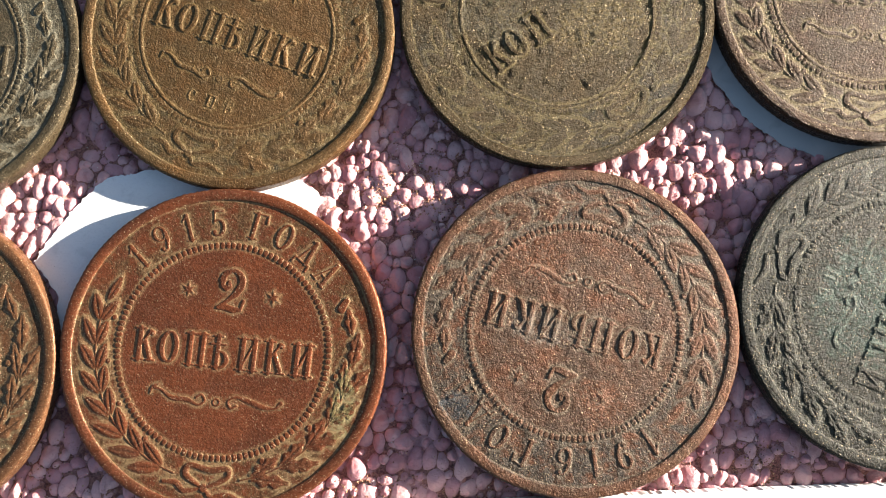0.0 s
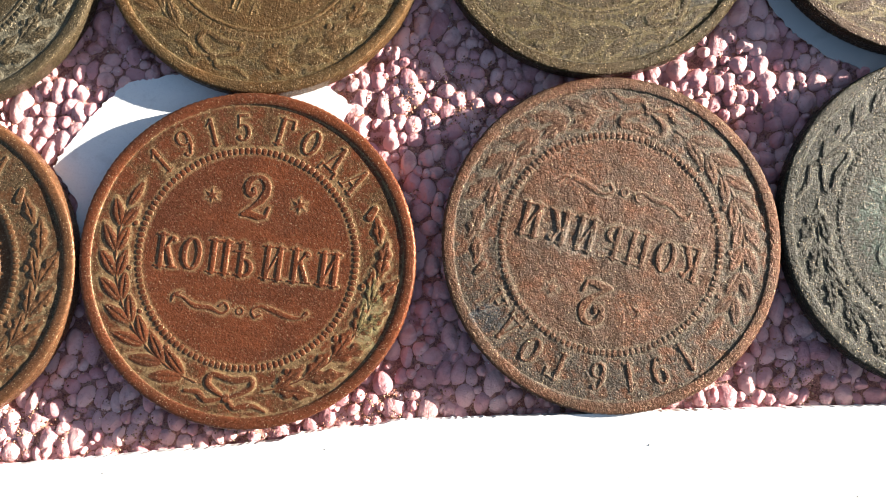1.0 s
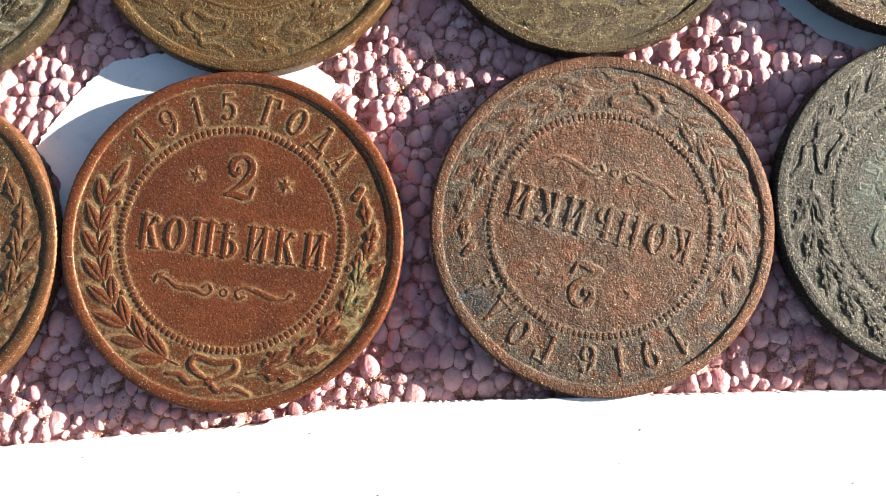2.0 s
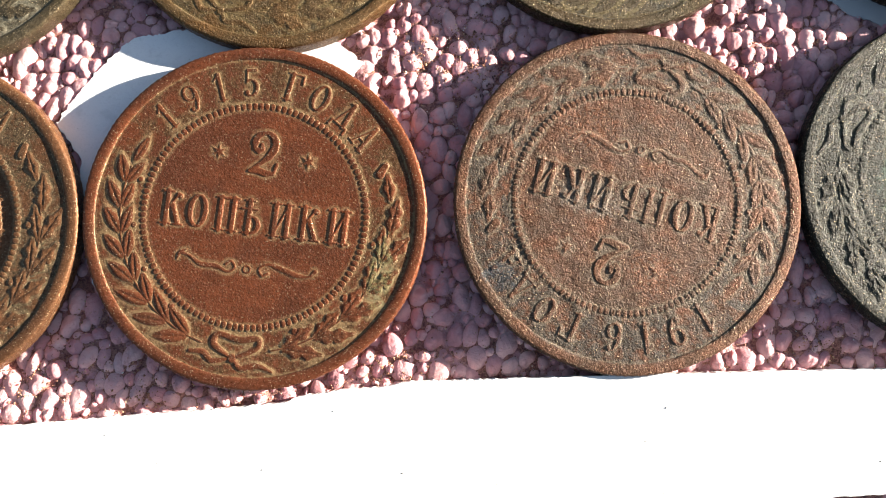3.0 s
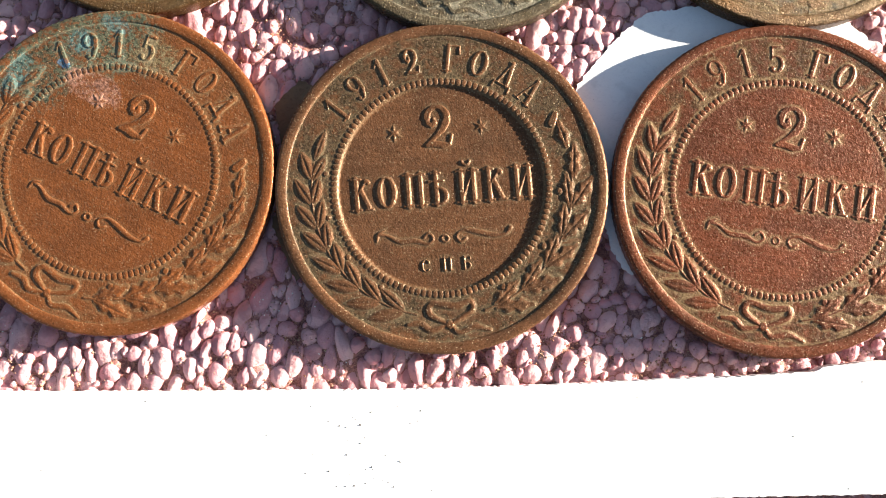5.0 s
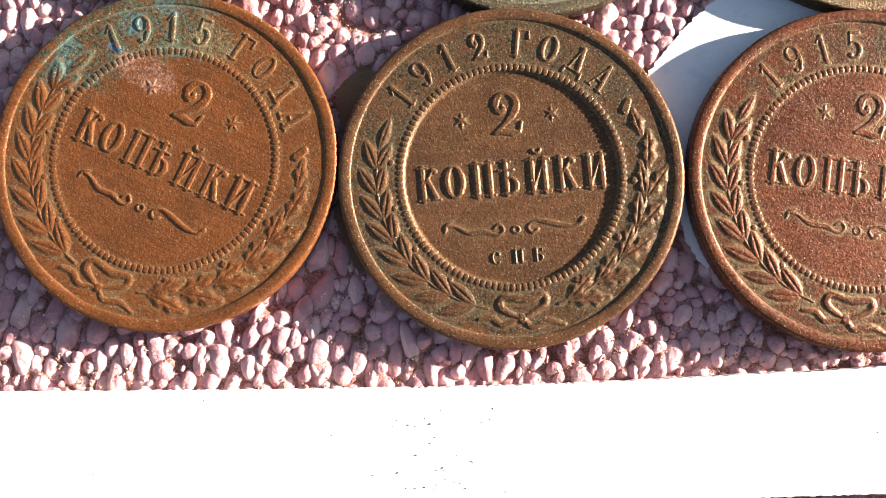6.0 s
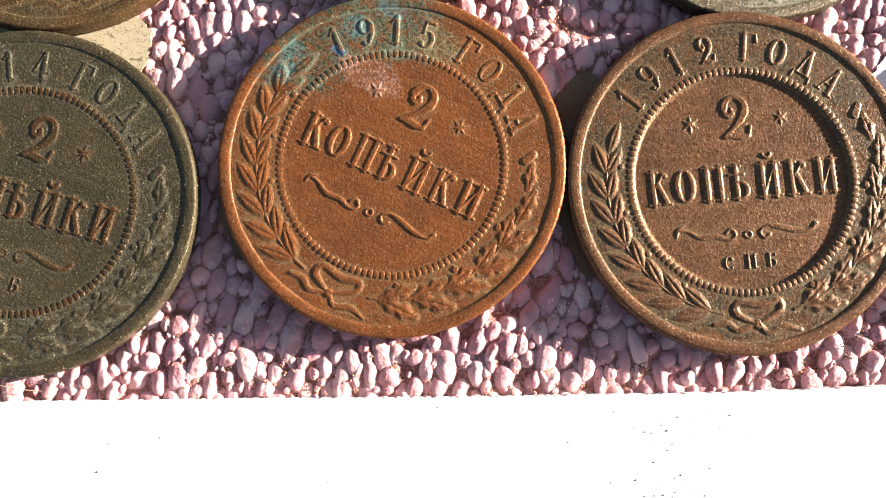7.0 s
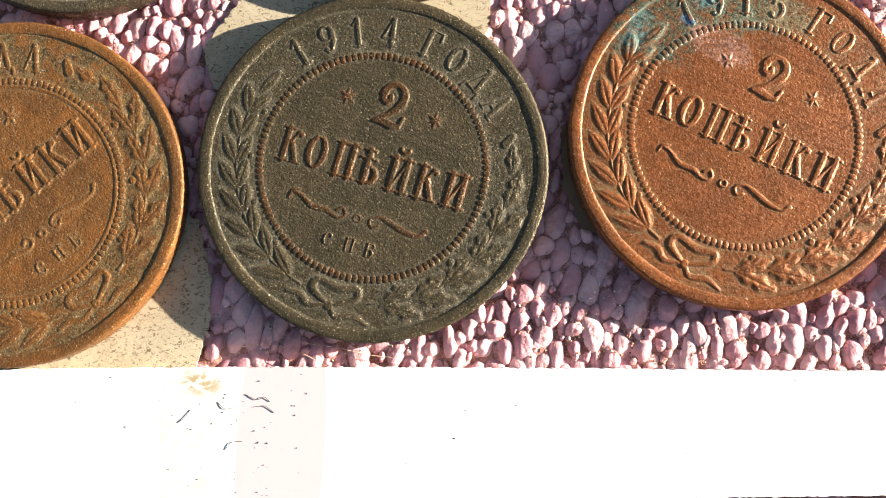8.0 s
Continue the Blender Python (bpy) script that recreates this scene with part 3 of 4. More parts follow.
def inside(poly, x, y):
    hit = False
    for (x0, y0), (x1, y1) in zip(poly, poly[1:] + poly[:1]):
        if (y0 > y) != (y1 > y) and x < (x1 - x0) * (y - y0) / (y1 - y0) + x0:
            hit = not hit
    return hit


def sheet(name, poly, z, thick, material, seed, ragged=0.12, curl=0.0):
    """A cut or torn piece of paper (mm) with a slightly ragged outline and some thickness."""
    rnd = random.Random(seed)
    pts = []
    for (x0, y0), (x1, y1) in zip(poly, poly[1:] + poly[:1]):
        n = max(1, int(math.hypot(x1 - x0, y1 - y0) / 0.22))
        for k in range(n):
            t = k / n
            pts.append((x0 + (x1 - x0) * t + rnd.uniform(-ragged, ragged) * 0.5, y0 + (y1 - y0) * t + rnd.uniform(-ragged, ragged) * 0.5))
    bm = bmesh.new()
    lift = lambda x, y: curl * math.sin(x * 0.35 + seed) * math.cos(y * 0.3)
    top = [bm.verts.new((x * MM, y * MM, (z + lift(x, y)) * MM)) for x, y in pts]
    low = [bm.verts.new((x * MM, y * MM, (z - thick + lift(x, y)) * MM)) for x, y in pts]
    bm.faces.new(top)
    bm.faces.new(low[::-1])
    for k in range(len(pts)):
        q = (k + 1) % len(pts)
        bm.faces.new((top[k], low[k], low[q], top[q]))
    bmesh.ops.recalc_face_normals(bm, faces=bm.faces)
    me = bpy.data.meshes.new(name)
    bm.to_mesh(me)
    bm.free()
    me.materials.append(material)
    return new(name, me)


WHITE_SCRAP = [(-9.5, 12.3), (-6.0, 12.9), (0.5, 12.5), (5.6, 12.0), (7.4, 10.4), (4.0, 6.0), (0.0, -8.0), (-6.0, -8.2), (-10.4, -7.2), (-11.6, -5.6),
               (-12.3, -3.0), (-12.6, 0.0), (-12.9, 3.5), (-14.7, 6.0), (-13.8, 7.5), (-11.8, 10.0)]
TAN_SCRAP = [(-86.2, 3.7), (-84.2, 6.9), (-82.0, 9.5), (-75.0, 11.0), (-67.2, 9.6), (-65.9, 8.1), (-66.1, 6.0), (-68.0, 3.0), (-75.0, -2.0), (-82.0, -2.5), (-85.4, 1.1)]
TAN_SCRAP_LOW = [(-85.6, -8.5), (-84.4, -12.9), (-84.3, -15.6), (-85.0, -18.9), (-86.0, -20.6), (-100.0, -21.6), (-108.0, -16.0), (-102.0, -9.0), (-92.0, -7.0)]
GREY_DISC = [(49.1 + 13.4 * math.cos(a * 0.2618), 25.6 + 13.3 * math.sin(a * 0.2618)) for a in range(24)]
SCRAP_A = [(-36.9, 4.6), (-35.0, 6.5), (-31.0, 4.0), (-31.0, -7.0), (-34.6, -8.6), (-36.6, -4.5), (-35.6, -1.0)]
SCRAP_B = [(-60.6, -0.8), (-57.0, 1.5), (-54.0, -3.0), (-56.0, -8.5), (-58.9, -8.0), (-60.3, -5.0)]

COINS = [  # middles, mm
    (-98.3, -7.4), (-73.5, -4.5), (-48.25, -1.1), (-24.15, -1.5), (0.1, -0.9), (25.9, 0.15), (49.9, 1.6),
    (-95.9, 17.4), (-73.2, 19.6), (-47.6, 22.7), (-23.1, 22.0), (0.9, 23.05), (25.25, 24.35), (49.1, 25.8)]

bm = bmesh.new()
bmesh.ops.create_grid(bm, x_segments=6, y_segments=6, size=60.0)
me = bpy.data.meshes.new("ground")
bm.to_mesh(me)
bm.free()
me.materials.append(plain("grey_ground", (0.16, 0.15, 0.14), 0.85, 0.35, 30.0))
ground = tagged(new("ground", me), "plain grey ground under the board", "ground", kind="structure")
ground.location.z = -0.0136
bm = bmesh.new()
bmesh.ops.create_cube(bm, size=1.0, matrix=Matrix.Translation((-0.025, 0.004, -0.0076)) @ Matrix.Diagonal((0.30, 0.15, 0.012, 1)))
bmesh.ops.bevel(bm, geom=bm.edges[:], offset=0.0015, segments=2, affect="EDGES")
me = bpy.data.meshes.new("table_top")
bm.to_mesh(me)
bm.free()
me.materials.append(plain("dark_board", (0.06, 0.058, 0.055), 0.8, 0.4, 4.0))
tagged(new("table_top", me), "dark plain board under the foam sheet", "table top", kind="structure")


def clear_of_coins(x, y, reach):
    return all((x - cx) ** 2 + (y - cy) ** 2 > reach * reach for cx, cy in COINS)


PAPERS = (WHITE_SCRAP, TAN_SCRAP, TAN_SCRAP_LOW, GREY_DISC, SCRAP_A, SCRAP_B)

# where the nubs stand: x, y, width, length, height (mm), turn, shape
rnd = random.Random(5)
grid, nubs = {}, []
for k in range(68000):
    x, y = rnd.uniform(-114, 64), rnd.uniform(-22, 33)
    if y < strip_y(x) - 0.6 or not clear_of_coins(x, y, 9.6):
        continue
    wx = rnd.uniform(1.05, 1.7) if k < 30000 else rnd.uniform(0.75, 1.05) if k < 60000 else rnd.uniform(0.42, 0.62)
    wy = wx * rnd.choice((1.1, 1.4, 1.8, 2.3) if x < -14 else (0.95, 1.1, 1.3, 1.6))
    cell = (int(math.floor(x / 2)), int(math.floor(y / 2)))
    near = [n for i in (-1, 0, 1) for j in (-1, 0, 1) for n in grid.get((cell[0] + i, cell[1] + j), ())]
    if any(((x - n[0]) / (0.335 * (wx + n[2]))) ** 2 + ((y - n[1]) / (0.335 * (wy + n[3]))) ** 2 < 1 for n in near):
        continue
    covered = not clear_of_coins(x, y, 12.3) or any(inside(p, x, y) for p in PAPERS) or y < strip_y(x) + 0.3
    tall = rnd.uniform(0.42, 0.66) if covered else rnd.uniform(0.62, 0.88) * (0.75 + 0.25 * min(1, wx))
    item = (x, y, wx, wy, tall, rnd.uniform(-22, 22), rnd.randrange(14))
    grid.setdefault(cell, []).append(item)
    nubs.append(item)
    if wx > 0.7 and rnd.random() < 0.4:          # a smaller swelling fused to its side
        a, f = rnd.uniform(0, 6.283), rnd.uniform(0.45, 0.7)
        nubs.append((x + 0.42 * wx * math.cos(a), y + 0.42 * wy * math.sin(a), wx * f, wy * f, tall * rnd.uniform(0.6, 0.95), rnd.uniform(-40, 40), rnd.randrange(14)))


GROUND = {}


def ground_z(x, y):
    return float(GROUND["z"][round((y - GROUND["y0"]) / GROUND["dy"]), round((x - GROUND["x0"]) / GROUND["dx"])])


def foam_mat():
    """The embossed sheet: an uneven ground with thickness."""
    x0, x1, y0, y1, step = -118.0, 68.0, -31.0, 40.0, 0.21
    nx, ny = int((x1 - x0) / step) + 1, int((y1 - y0) / step) + 1
    X, Y = np.meshgrid(np.linspace(x0, x1, nx), np.linspace(y0, y1, ny))
    Z = 0.05 + 0.50 * fbm(X * 0.7 + 200, Y * 0.45 + 90, 3, 3)
    swell = np.zeros_like(Z)
    for x, y, wx, wy, tall, turn, _ in nubs:      # the sheet rises to each nub, and neighbours run together
        i, j, w = int((x - x0) / step), int((y - y0) / step), 12
        box = (slice(max(0, j - w), j + w + 1), slice(max(0, i - w), i + w + 1))
        ca, sa = math.cos(radians(turn)), math.sin(radians(turn))
        dx, dy = X[box] - x, Y[box] - y
        q = ((dx * ca + dy * sa) / (0.48 * wx)) ** 2 + ((dy * ca - dx * sa) / (0.48 * wy)) ** 2
        swell[box] += (0.84 * tall * np.exp(-0.70 * q)) ** 3
    Z = np.minimum(np.maximum(Z, np.cbrt(swell) + 0.10 * np.minimum(Z, 0.3)), 0.66)
    GROUND["z"], GROUND["x0"], GROUND["y0"], GROUND["dx"], GROUND["dy"] = Z.copy(), x0, y0, (x1 - x0) / (nx - 1), (y1 - y0) / (ny - 1)
    edge = (X < x0 + 0.01) | (X > x1 - 0.01) | (Y < y0 + 0.01) | (Y > y1 - 0.01)
    Z[edge] = -1.6
    V = np.c_[X.ravel(), Y.ravel(), Z.ravel()] * MM
    idx = np.arange(nx * ny).reshape(ny, nx)
    F = np.c_[idx[:-1, :-1].ravel(), idx[:-1, 1:].ravel(), idx[1:, 1:].ravel(), idx[1:, :-1].ravel()]
    return tagged(new("foam_mat", mesh_of("foam_mat", V, F, mat_material())),
                  "pale pink embossed foam sheet with dirty crevices", "mat", kind="structure")


mat_sheet = foam_mat()

white_card = strip_material()
strip = sheet("card_strip", [(x, y) for x, y in STRIP_EDGE] + [(-125, -30.2), (70, -17.9)], 1.95, 1.2, white_card, 5, 0.08)
tagged(strip, "white card strip with dark flecks along the mat's edge", "card")
paper_white = paper_material("white_paper", (0.88, 0.88, 0.88), (0.82, 0.82, 0.84), (0.4, 0.4, 0.45), 0.12, 0.6)
paper_tan = paper_material("tan_paper", (0.46, 0.385, 0.265), (0.39, 0.315, 0.205), (0.10, 0.065, 0.035), 0.8)
paper_brown = paper_material("brown_paper", (0.22, 0.15, 0.09), (0.16, 0.10, 0.06), (0.08, 0.05, 0.03), 0.5)
paper_grey = paper_material("grey_paper", (0.48, 0.48, 0.48), (0.40, 0.41, 0.42), (0.4, 0.4, 0.4), 0.1)
for name, poly, material, seed, label in (
        ("paper_scrap", WHITE_SCRAP, paper_white, 11, "torn white paper scrap stuck beneath a coin"),
        ("paper_scrap", TAN_SCRAP, paper_tan, 12, "torn tan fibrous paper scrap stuck beneath a dark coin"),
        ("paper_scrap", TAN_SCRAP_LOW, paper_tan, 13, "torn tan fibrous paper scrap beside the white card"),
        ("paper_disc", GREY_DISC, paper_grey, 14, "round grey paper disc beneath a coin"),
        ("paper_scrap", SCRAP_A, paper_brown, 15, "small brown paper scrap peeping from beneath a coin"),
        ("paper_scrap", SCRAP_B, paper_brown, 16, "small brown paper scrap peeping from beneath a coin")):
    tagged(sheet(name, poly, 0.76, 0.10, material, seed, 0.2, 0.02), label, "paper")

# ---- the coins ----
m_k0 = bronze("bronze_orange", (0.32, 0.125, 0.033), (0.2, 0.088, 0.03), (0.15, 0.098, 0.042), 0.9, 0.25, 0.55, halo=(0.26, 0.175, 0.08), gleam=(0.5, 0.45), seed=0.11)
m_k1 = bronze("bronze_olive", (0.09639, 0.07225, 0.03783), (0.0655, 0.05204, 0.02938), (0.08392, 0.07178, 0.04293), 0.7, 0.2, 0.6, 0.32, halo=(0.19, 0.165, 0.115), gleam=(0.5, 0.35), seed=0.23, grit=0.7)
m_k1b = bronze("bronze_copper_worn", (0.1159, 0.05006, 0.01844), (0.0792, 0.0504, 0.02304), (0.07, 0.065, 0.036), 0.7, 0.35, 0.6, halo=(0.16, 0.11, 0.06), gleam=(0.5, 0.4), seed=0.29)
m_k2 = bronze("bronze_bright", (0.31, 0.100, 0.031), (0.235, 0.08, 0.028), (0.16, 0.082, 0.036), 0.55, 0.05, 0.32, halo=(0.26, 0.165, 0.08), gleam=(0.55, 0.35), seed=0.37,
              patches=((-8.7, 5.8, 4.2, (0.9, 1.0), (0.062, 0.07, 0.045)), (-4.6, 9.0, 3.3, (1.2, 0.9), (0.08, 0.09, 0.057)),
                       (-6.4, 7.6, 1.0, (1.0, 1.0), (0.07, 0.125, 0.115)), (-9.6, 3.6, 1.0, (0.8, 1.8), (0.08, 0.13, 0.11)), (-4.6, 9.9, 0.7, (1.6, 0.8), (0.09, 0.14, 0.125)),
                       (-6.8, 5.7, 0.45, (1.2, 0.7), (0.04, 0.12, 0.20)),
                       (-3.9, 4.9, 1.5, (1.5, 0.75), (0.25, 0.12, 0.08)), (-0.75, 9.0, 1.5, (1.3, 0.9), (0.15, 0.115, 0.06))))
m_k3 = bronze("bronze_brown_green", (0.216, 0.0938, 0.0423), (0.1546, 0.07038, 0.03433), (0.1032, 0.06882, 0.03716), 0.9, 0.18, 0.36, halo=(0.24, 0.18, 0.10), gleam=(0.42, 0.35), seed=0.43)
m_k4 = bronze("bronze_red", (0.2185, 0.06468, 0.02797), (0.153, 0.05069, 0.02535), (0.1178, 0.0736, 0.03533), 0.75, 0.06, 0.36, halo=(0.36, 0.24, 0.12), gleam=(0.65, 0.55), seed=0.53,
              patches=((9.2, -3.0, 1.2, (0.7, 2.4), (0.14, 0.11, 0.05)),))
m_k5 = bronze("bronze_mottled", (0.1455, 0.05989, 0.0308), (0.09412, 0.05134, 0.0308), (0.06845, 0.05305, 0.03936), 0.7, 0.5, 1.25, 0.35, halo=(0.19, 0.15, 0.105), gleam=(0.6, 0.7), seed=0.61, grit=0.8,
              patches=((6.9, 7.4, 1.1, (1.2, 0.9), (0.03, 0.032, 0.034)), (2.5, 0.6, 1.6, (1.6, 0.8), (0.085, 0.062, 0.045)), (-3, 4.5, 1.6, (1.2, 1), (0.105, 0.042, 0.02)), (4, -4.5, 1.8, (1.3, 1), (0.105, 0.042, 0.02))))
m_k6 = bronze("bronze_verdigris", (0.01981, 0.01706, 0.01127), (0.01431, 0.01602, 0.0109), (0.02977, 0.02633, 0.01679), 0.9, 0.25, 1.5, 0.25, halo=(0.11, 0.105, 0.08), gleam=(0.7, 0.5), seed=0.71,
              patches=((0.5, -2.0, 4.6, (1, 1), (0.018, 0.034, 0.024)),))
m_u2 = bronze("bronze_worn_brown", (0.155, 0.078, 0.028), (0.12, 0.07, 0.028), (0.09, 0.067, 0.033), 0.7, 0.25, 1.1, 0.4, halo=(0.24, 0.165, 0.07), gleam=(0.5, 0.5), seed=0.83, grit=0.45)
m_u3 = bronze("bronze_worn_olive", (0.06056, 0.03701, 0.01286), (0.04848, 0.03275, 0.01286), (0.04275, 0.03136, 0.01355), 0.7, 0.5, 2.4, 0.4, halo=(0.20, 0.15, 0.06), gleam=(0.5, 0.6), seed=0.91, grit=0.9,
              # Yellowish patches put clumped glints and crust into the colour.
              patches=((2.5, -2.5, 3.2, (1.2, 0.9), (0.082, 0.058, 0.021)), (-4.0, 3.0, 2.6, (1.0, 1.2), (0.055, 0.042, 0.02))))
m_u4 = bronze("bronze_worn_tan", (0.05115, 0.02297, 0.009392), (0.04071, 0.01984, 0.009392), (0.05987, 0.0433, 0.02211), 0.5, 0.3, 1.2, 0.35, halo=(0.26, 0.20, 0.10), gleam=(0.7, 0.5), seed=1.01, grit=0.4)
m_u1 = bronze("bronze_worn_dark", (0.1026, 0.0734, 0.0389), (0.081, 0.0626, 0.0378), (0.1404, 0.1242, 0.0842), 0.7, 0.2, 1.3, 0.4, halo=(0.27, 0.24, 0.17), gleam=(0.7, 0.4), seed=1.13, grit=0.4)

FULL = ("wreath", "beads", "flourish")
WORN = FULL + ("line",)
coin("worn orange-brown bronze coin overlapping a tan paper scrap", *COINS[0], 43, m_k0, ("1915", "value_breve", "mint") + WORN, 0.6, 1, rough=0.02, rim_wear=0.65)
coin("dark olive bronze coin with copper-worn lettering", *COINS[1], -13.4, m_k1, ("1914", "value_breve", "mint") + FULL, 0.66, 2, high=0.08, rim_wear=0.75, accent={k: m_k1b for k in INNER + ("beads",)}, worn={"mint": 1.1, "beads": 0.7})
coin("bright orange-brown bronze coin with a turquoise verdigris patch", *COINS[2], -22.7, m_k2, ("1915", "value_breve") + FULL, 0.74, 3, rim_wear=0.75, worn={"beads": 0.65, "flourish": 1.0})
coin("brown bronze coin with greenish wreath and sunken centre", *COINS[3], 6.6, m_k3, ("1912", "value_breve", "mint") + FULL, 0.95, 4, sunk=0.20, worn={"mint": 1.5, "beads": 0.75})
coin("reddish-brown bronze coin on a torn white paper scrap", *COINS[4], -6.85, m_k4, ("1915", "value") + FULL, 0.66, 5, worn={"beads": 0.65, "wreath": 0.8})
coin("pitted mottled brown bronze coin lying upside down", *COINS[5], 164, m_k5, ("1916", "value") + FULL, 0.66, 6, rough=0.05, rim_wear=0.7)
coin("grey-green verdigris-covered bronze coin", *COINS[6], -115, m_k6, ("1914", "value_breve", "mint") + FULL, 0.60, 7, rough=0.05, worn={"wreath": 0.8})
coin("worn dark bronze coin with flattened relief", *COINS[7], -10, m_u1, ("1915", "value") + WORN, 0.75, 8, high=-0.15, fine=0.75, rough=0.03)
coin("worn olive-brown bronze coin above a tan paper scrap", *COINS[8], 15, m_u2, ("1915", "value") + WORN, 0.5, 9, high=-0.15, fine=0.75, rough=0.03)
coin("worn olive-brown bronze coin with flattened relief", *COINS[9], -14, m_u2, ("1915", "value") + WORN, 0.75, 10, high=-0.15, fine=0.75, rough=0.04)
coin("worn dark bronze coin with pale crust and edge highlights in its relief", *COINS[10], -6, m_u1, ("1915", "value") + WORN, 0.9, 11, high=-0.15, fine=0.75, rough=0.03)
coin("worn brown bronze coin with flattened relief", *COINS[11], -20.5, m_u2, ("1915", "value", "mint") + WORN, 0.8, 12, high=-0.15, fine=0.75, rough=0.03, worn={"wreath": 0.6, "beads": 0.35, "line": 0.8})
coin("pitted olive-brown bronze coin with half-worn lettering", *COINS[12], 35, m_u3, ("1915", "value") + WORN, 0.8, 13, high=-0.15, fine=1.0, rough=0.11, worn={"wreath": 0.55, "beads": 0.35, "line": 0.8},
     skip={("value", k) for k in (0, 4, 5, 6, 7, 8, 9)} | {("flourish", k) for k in range(4)} | {("1915", k) for k in (1, 2, 5, 6)})
coin("tan-brown bronze coin with crust and pale relief edges on a grey paper disc", *COINS[13], -5, m_u4, ("1915", "value") + WORN, 0.7, 14, high=-0.15, fine=0.75, rough=0.03)

# ---- grit, flecks and fibres ----
def grains(name, spots, material, label, category, lo=0.04, hi=0.11):
    V, F = [], []
    rnd = random.Random(len(spots))
    for x, y, z in spots:
        s = lo + (hi - lo) * rnd.random() ** 2
        long = rnd.uniform(0.5, 1.6)
        b = len(V)
        a0 = rnd.uniform(0, 6.28)
        for k in range(4):
            a = a0 + k * math.pi / 2
            V.append(((x + s * (long if k % 2 else 0.8) * rnd.uniform(0.7, 1.3) * math.cos(a)) * MM, (y + s * rnd.uniform(0.7, 1.3) * math.sin(a)) * MM, z * MM))
        V.append((x * MM, y * MM, (z + s * 0.9) * MM))
        V.append((x * MM, y * MM, (z - s * 0.5) * MM))
        for k in range(4):
            F.append((b + k, b + (k + 1) % 4, b + 4))
            F.append((b + (k + 1) % 4, b + k, b + 5))
    return tagged(new(name, mesh_of(name, V, F, material, False)), label, category, kind="stuff")


rnd = random.Random(21)
tan_grit, pale_grit = [], []
while len(tan_grit) < 9000:
    x, y = rnd.uniform(-112, 64), rnd.uniform(-21, 30)
    if y < strip_y(x) or not clear_of_coins(x, y, 11.4) or any(inside(p, x, y) for p in PAPERS):
        continue
    z = ground_z(x, y)
    if fbm(np.array([x * 0.4 + 70]), np.array([y * 0.4 + 30]), 9, 2)[0] > -0.12:
        tan_grit.append((x, y, z + 0.02))
    if rnd.random() < 0.05:
        pale_grit.append((x, y, z + 0.08))
for cx, cy in ((14.6, 13.2), (-57.1, -12.7), (-36.3, -9.8)):
    for i in range(26):
        x, y = rnd.gauss(cx, 1.3), rnd.gauss(cy, 0.9)
        if clear_of_coins(x, y, 11.9):
            pale_grit.append((x, y, ground_z(x, y) + rnd.uniform(0.05, 0.3)))
heaps = [(13.2, 10.9), (11.5, 11.5), (16.0, 9.6), (-37.5, 10.2), (8.5, -11.6), (10.0, -12.0), (-7.5, -13.2), (-34.0, -13.5), (-16.0, -13.0), (-60.0, -15.0)]
heaps += [(rnd.uniform(-108, 60), rnd.uniform(-19, 16)) for k in range(46)]
for cx, cy in heaps:
    for i in range(230):
        x, y = rnd.gauss(cx, 1.5), rnd.gauss(cy, 1.1)
        if y > strip_y(x) + 0.1 and clear_of_coins(x, y, 11.9) and not any(inside(p, x, y) for p in PAPERS):
            tan_grit.append((x, y, ground_z(x, y) + rnd.uniform(0.0, 0.12)))
grains("grit", tan_grit, plain("orange_grit", (0.30, 0.145, 0.09), 0.7, 0.6, 0.5), "fine orange-brown grit lying between the foam nubs", "grit", 0.035, 0.12)
gold = [g for k, g in enumerate(tan_grit) if k % 5 == 0]
grains("dust_grains", [(x + 0.13, y - 0.11, z + 0.05) for x, y, z in gold], plain("golden_grit", (0.55, 0.40, 0.24), 0.5, 0.4, 0.5), "golden dust grains caught between the foam nubs", "grit", 0.02, 0.08)
grains("sand_grains", pale_grit, plain("pale_grit", (0.85, 0.84, 0.80), 0.15, 0.1), "tiny pale glinting sand grains on the foam", "grit", 0.03, 0.085)

flecks = []
for k in range(80):
    x = rnd.uniform(-95, 58)
    flecks.append((x, rnd.uniform(-25.0, strip_y(x) - 0.3), 1.95))
for k in range(95):
    x = rnd.gauss(-81.8, 3.0)
    flecks.append((x, rnd.uniform(-27.0, strip_y(x) - 0.2), 1.95))
for k in range(110):
    flecks.append((rnd.gauss(-28.5, 2.6), rnd.uniform(-23.0, -17.2), 1.95))
for k in range(70):
    x, y = rnd.uniform(-14.5, 6.0), rnd.uniform(-8.0, 12.6)
    if inside(WHITE_SCRAP, x, y) and clear_of_coins(x, y, 12.1):
        flecks.append((x, y, 0.78))
flecks = [f for f in flecks if f[2] < 1 or -30.2 + (f[0] + 125) * 0.063 + 0.2 < f[1] < strip_y(f[0]) - 0.15]
grains("flecks", flecks, plain("dark_fleck", (0.05, 0.04, 0.035), 0.8), "dark dust flecks scattered on the white card", "dust", 0.012, 0.08)


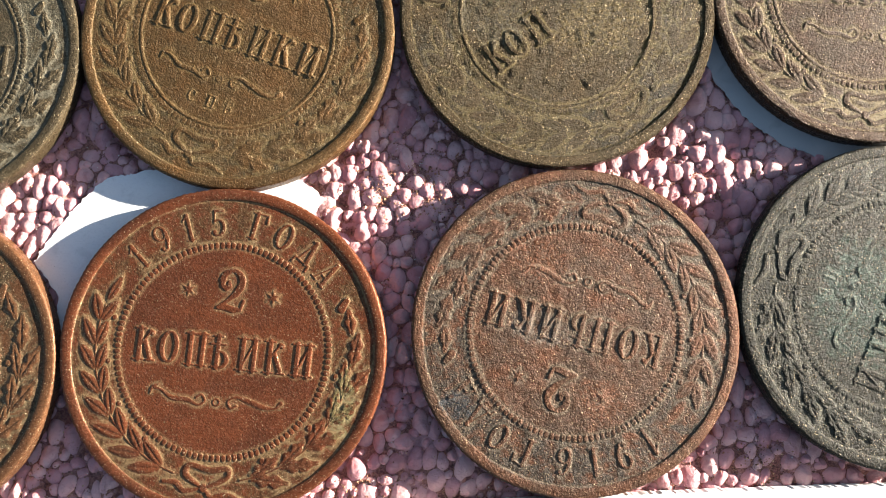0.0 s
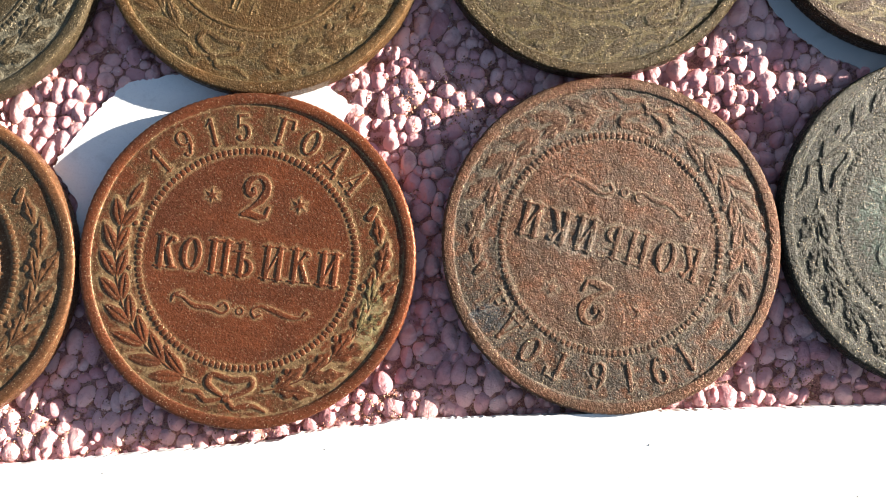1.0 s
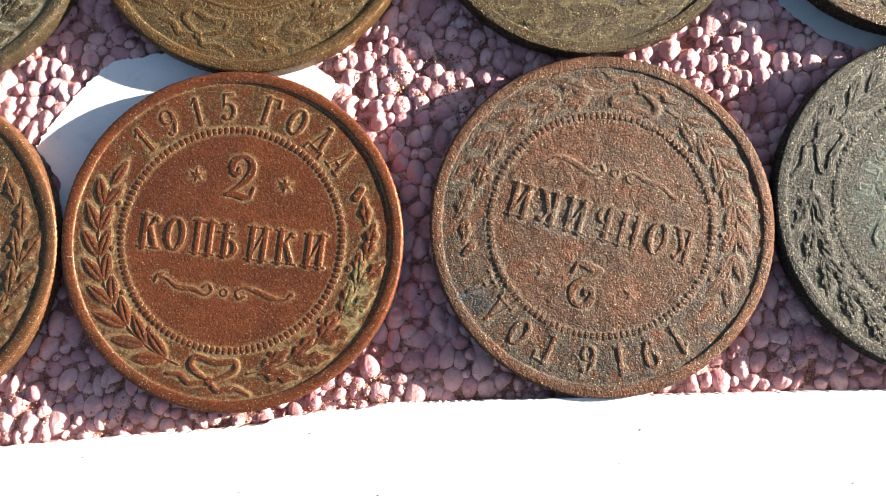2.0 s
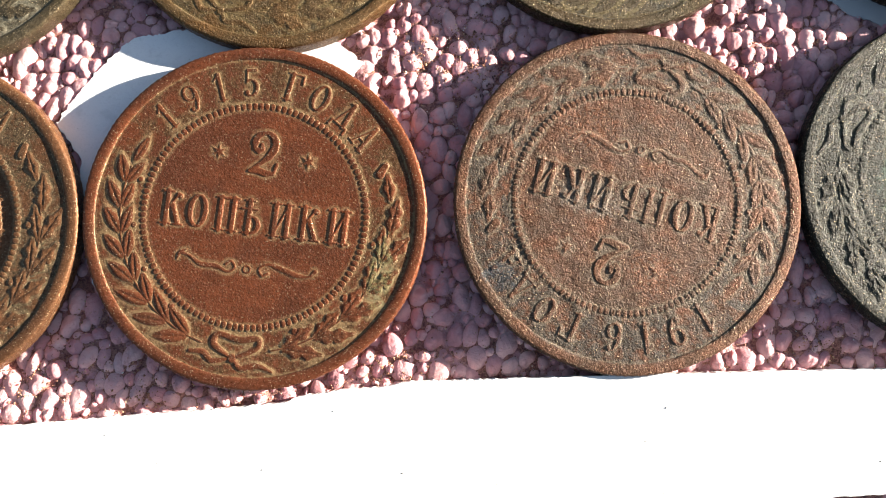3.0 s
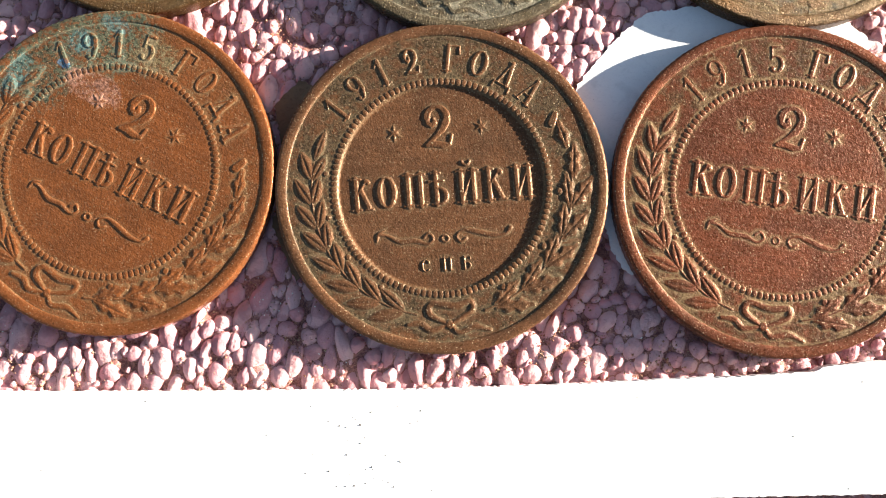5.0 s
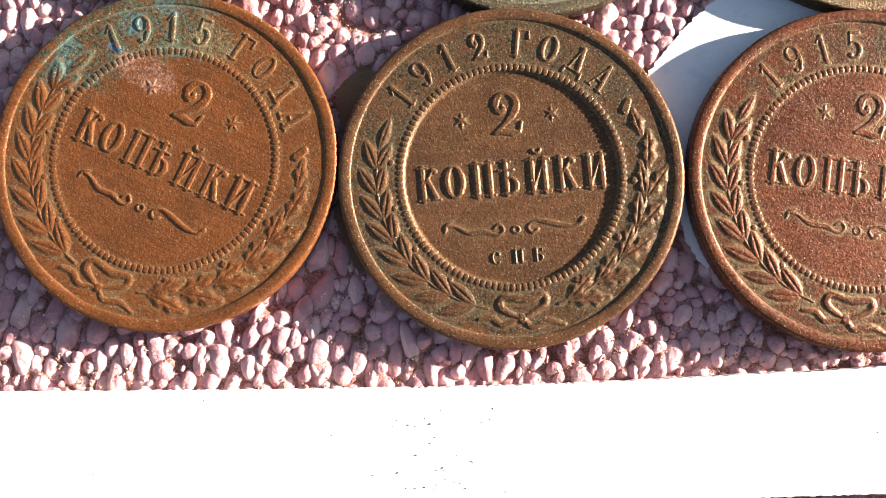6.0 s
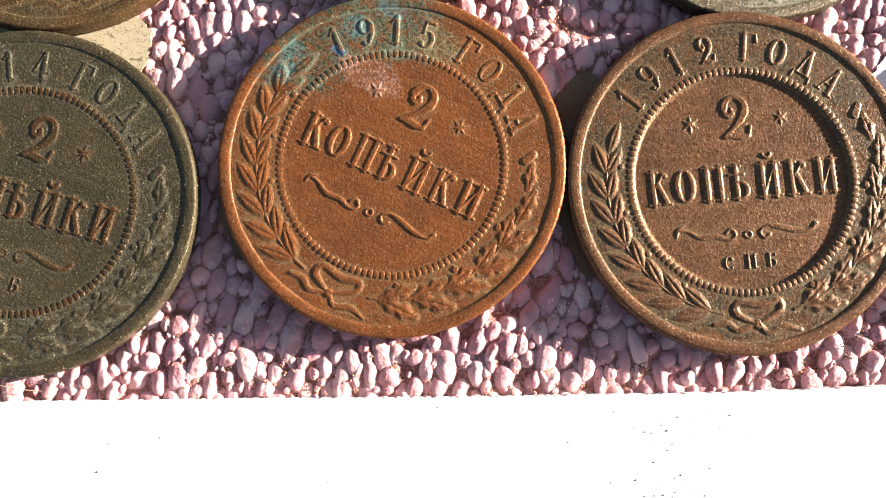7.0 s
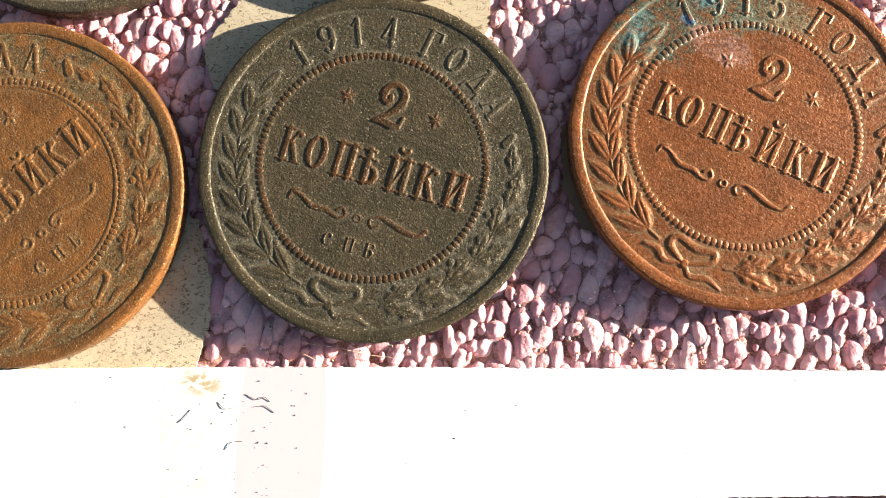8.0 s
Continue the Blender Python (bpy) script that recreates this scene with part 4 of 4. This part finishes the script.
def fibre(points, radius, material, label):
    cu = bpy.data.curves.new("fibre", "CURVE")
    cu.dimensions, cu.bevel_depth, cu.bevel_resolution = "3D", radius * MM, 1
    sp = cu.splines.new("POLY")
    line = smooth_line(points, 8)
    sp.points.add(len(line) - 1)
    for p, (x, y, z) in zip(sp.points, line):
        p.co = (x * MM, y * MM, z * MM, 1)
    ob = new("fibre", cu)
    cu.materials.append(material)
    return tagged(ob, label, "fibre")


hair = plain("pale_hair", (0.55, 0.38, 0.26), 0.4)
fibre([(-80.5, -15.6, 1.0), (-78.0, -16.6, 1.15), (-75.5, -16.9, 1.2), (-73.2, -17.3, 1.1), (-71.6, -17.4, 1.0)], 0.025, hair, "thin pale hair lying on the foam mat")
fibre([(-82.0, -17.2, 1.0), (-80.0, -16.9, 1.2), (-77.8, -17.4, 1.2), (-76.0, -18.2, 1.05)], 0.022, hair, "thin pale hair lying on the foam mat")

dark_hair = plain("dark_fibre", (0.06, 0.045, 0.04), 0.7)
for points in ([(-81.2, -20.3, 1.97), (-80.4, -20.6, 2.0), (-79.9, -20.4, 2.02), (-79.5, -20.7, 1.97)], [(-80.6, -21.1, 1.97), (-79.8, -21.0, 2.0), (-79.2, -21.4, 1.97)],
               [(-83.0, -20.9, 1.97), (-82.5, -21.3, 2.0), (-81.8, -21.2, 1.97)], [(-85.6, -22.4, 1.97), (-85.1, -22.0, 2.0), (-84.8, -21.5, 1.97)], [(-82.3, -24.0, 1.97), (-81.9, -23.5, 2.0), (-81.2, -23.4, 1.97)]):
    fibre(points, 0.018, dark_hair, "short dark fibre lying on the stained white card")

# ---- the foam's nubs, last ----
def nub_mesh(seed):
    """A rounded, slightly crooked pebble-like nub, 1 mm across and 1 mm high."""
    r = random.Random(seed)
    V, F = [], []
    seg = 14
    a2, a3, p2, p3 = r.uniform(0.04, 0.14), r.uniform(0.03, 0.10), r.uniform(0, 6.3), r.uniform(0, 6.3)
    lean_x, lean_y = r.uniform(-0.10, 0.10), r.uniform(-0.10, 0.10)
    for rr, z in ((0.62, -0.1), (0.56, 0.25), (0.51, 0.50), (0.43, 0.72), (0.31, 0.88), (0.16, 0.97)):
        for s in range(seg):
            a = 2 * math.pi * s / seg
            k = rr * (1 + a2 * math.cos(2 * a + p2) + a3 * math.cos(3 * a + p3 + z))
            V.append((k * math.cos(a) + lean_x * z, k * math.sin(a) + lean_y * z, z * (1 + 0.06 * math.cos(2 * a + p3))))
    V.append((lean_x, lean_y, 1.0))
    for i in range(5):
        for s in range(seg):
            p, q = i * seg + s, i * seg + (s + 1) % seg
            F.append((p, q, q + seg, p + seg))
    for s in range(seg):
        F.append((5 * seg + s, 5 * seg + (s + 1) % seg, 6 * seg))
    return np.array(V), F


SHAPES = [nub_mesh(100 + k) for k in range(14)]
single, joined = nub_material(True), nub_material(False)
shape_meshes = [mesh_of("nub", V * MM, F, single) for V, F in SHAPES]
seen = [n for n in nubs if clear_of_coins(n[0], n[1], 11.9) and not any(inside(p, n[0], n[1]) for p in PAPERS) and n[1] > strip_y(n[0])]
nearest = sorted(seen, key=lambda n: abs(n[0] + 12) + 0.3 * abs(n[1] + 4))[:300]
picked = set(id(n) for n in nearest)
for x, y, wx, wy, tall, turn, k in nearest:
    ob = part("nub", shape_meshes[k], mat_sheet)
    ob.matrix_basis = Matrix.Translation((x * MM, y * MM, 0)) @ Matrix.Rotation(radians(turn), 4, "Z") @ Matrix.Diagonal((0.93 * wx, 0.93 * wy, tall, 1))
V, F, count = [], [], 0
for n in nubs:
    if id(n) in picked:
        continue
    x, y, wx, wy, tall, turn, k = n
    P, faces = SHAPES[k]
    ca, sa = math.cos(radians(turn)), math.sin(radians(turn))
    px, py = P[:, 0] * 0.93 * wx, P[:, 1] * 0.93 * wy
    V.append(np.c_[px * ca - py * sa + x, px * sa + py * ca + y, P[:, 2] * tall])
    F += [tuple(i + count for i in f) for f in faces]
    count += len(P)
rest = part("nubs", mesh_of("nubs", np.concatenate(V) * MM, F, joined), mat_sheet)
rest["kind"] = "stuff"
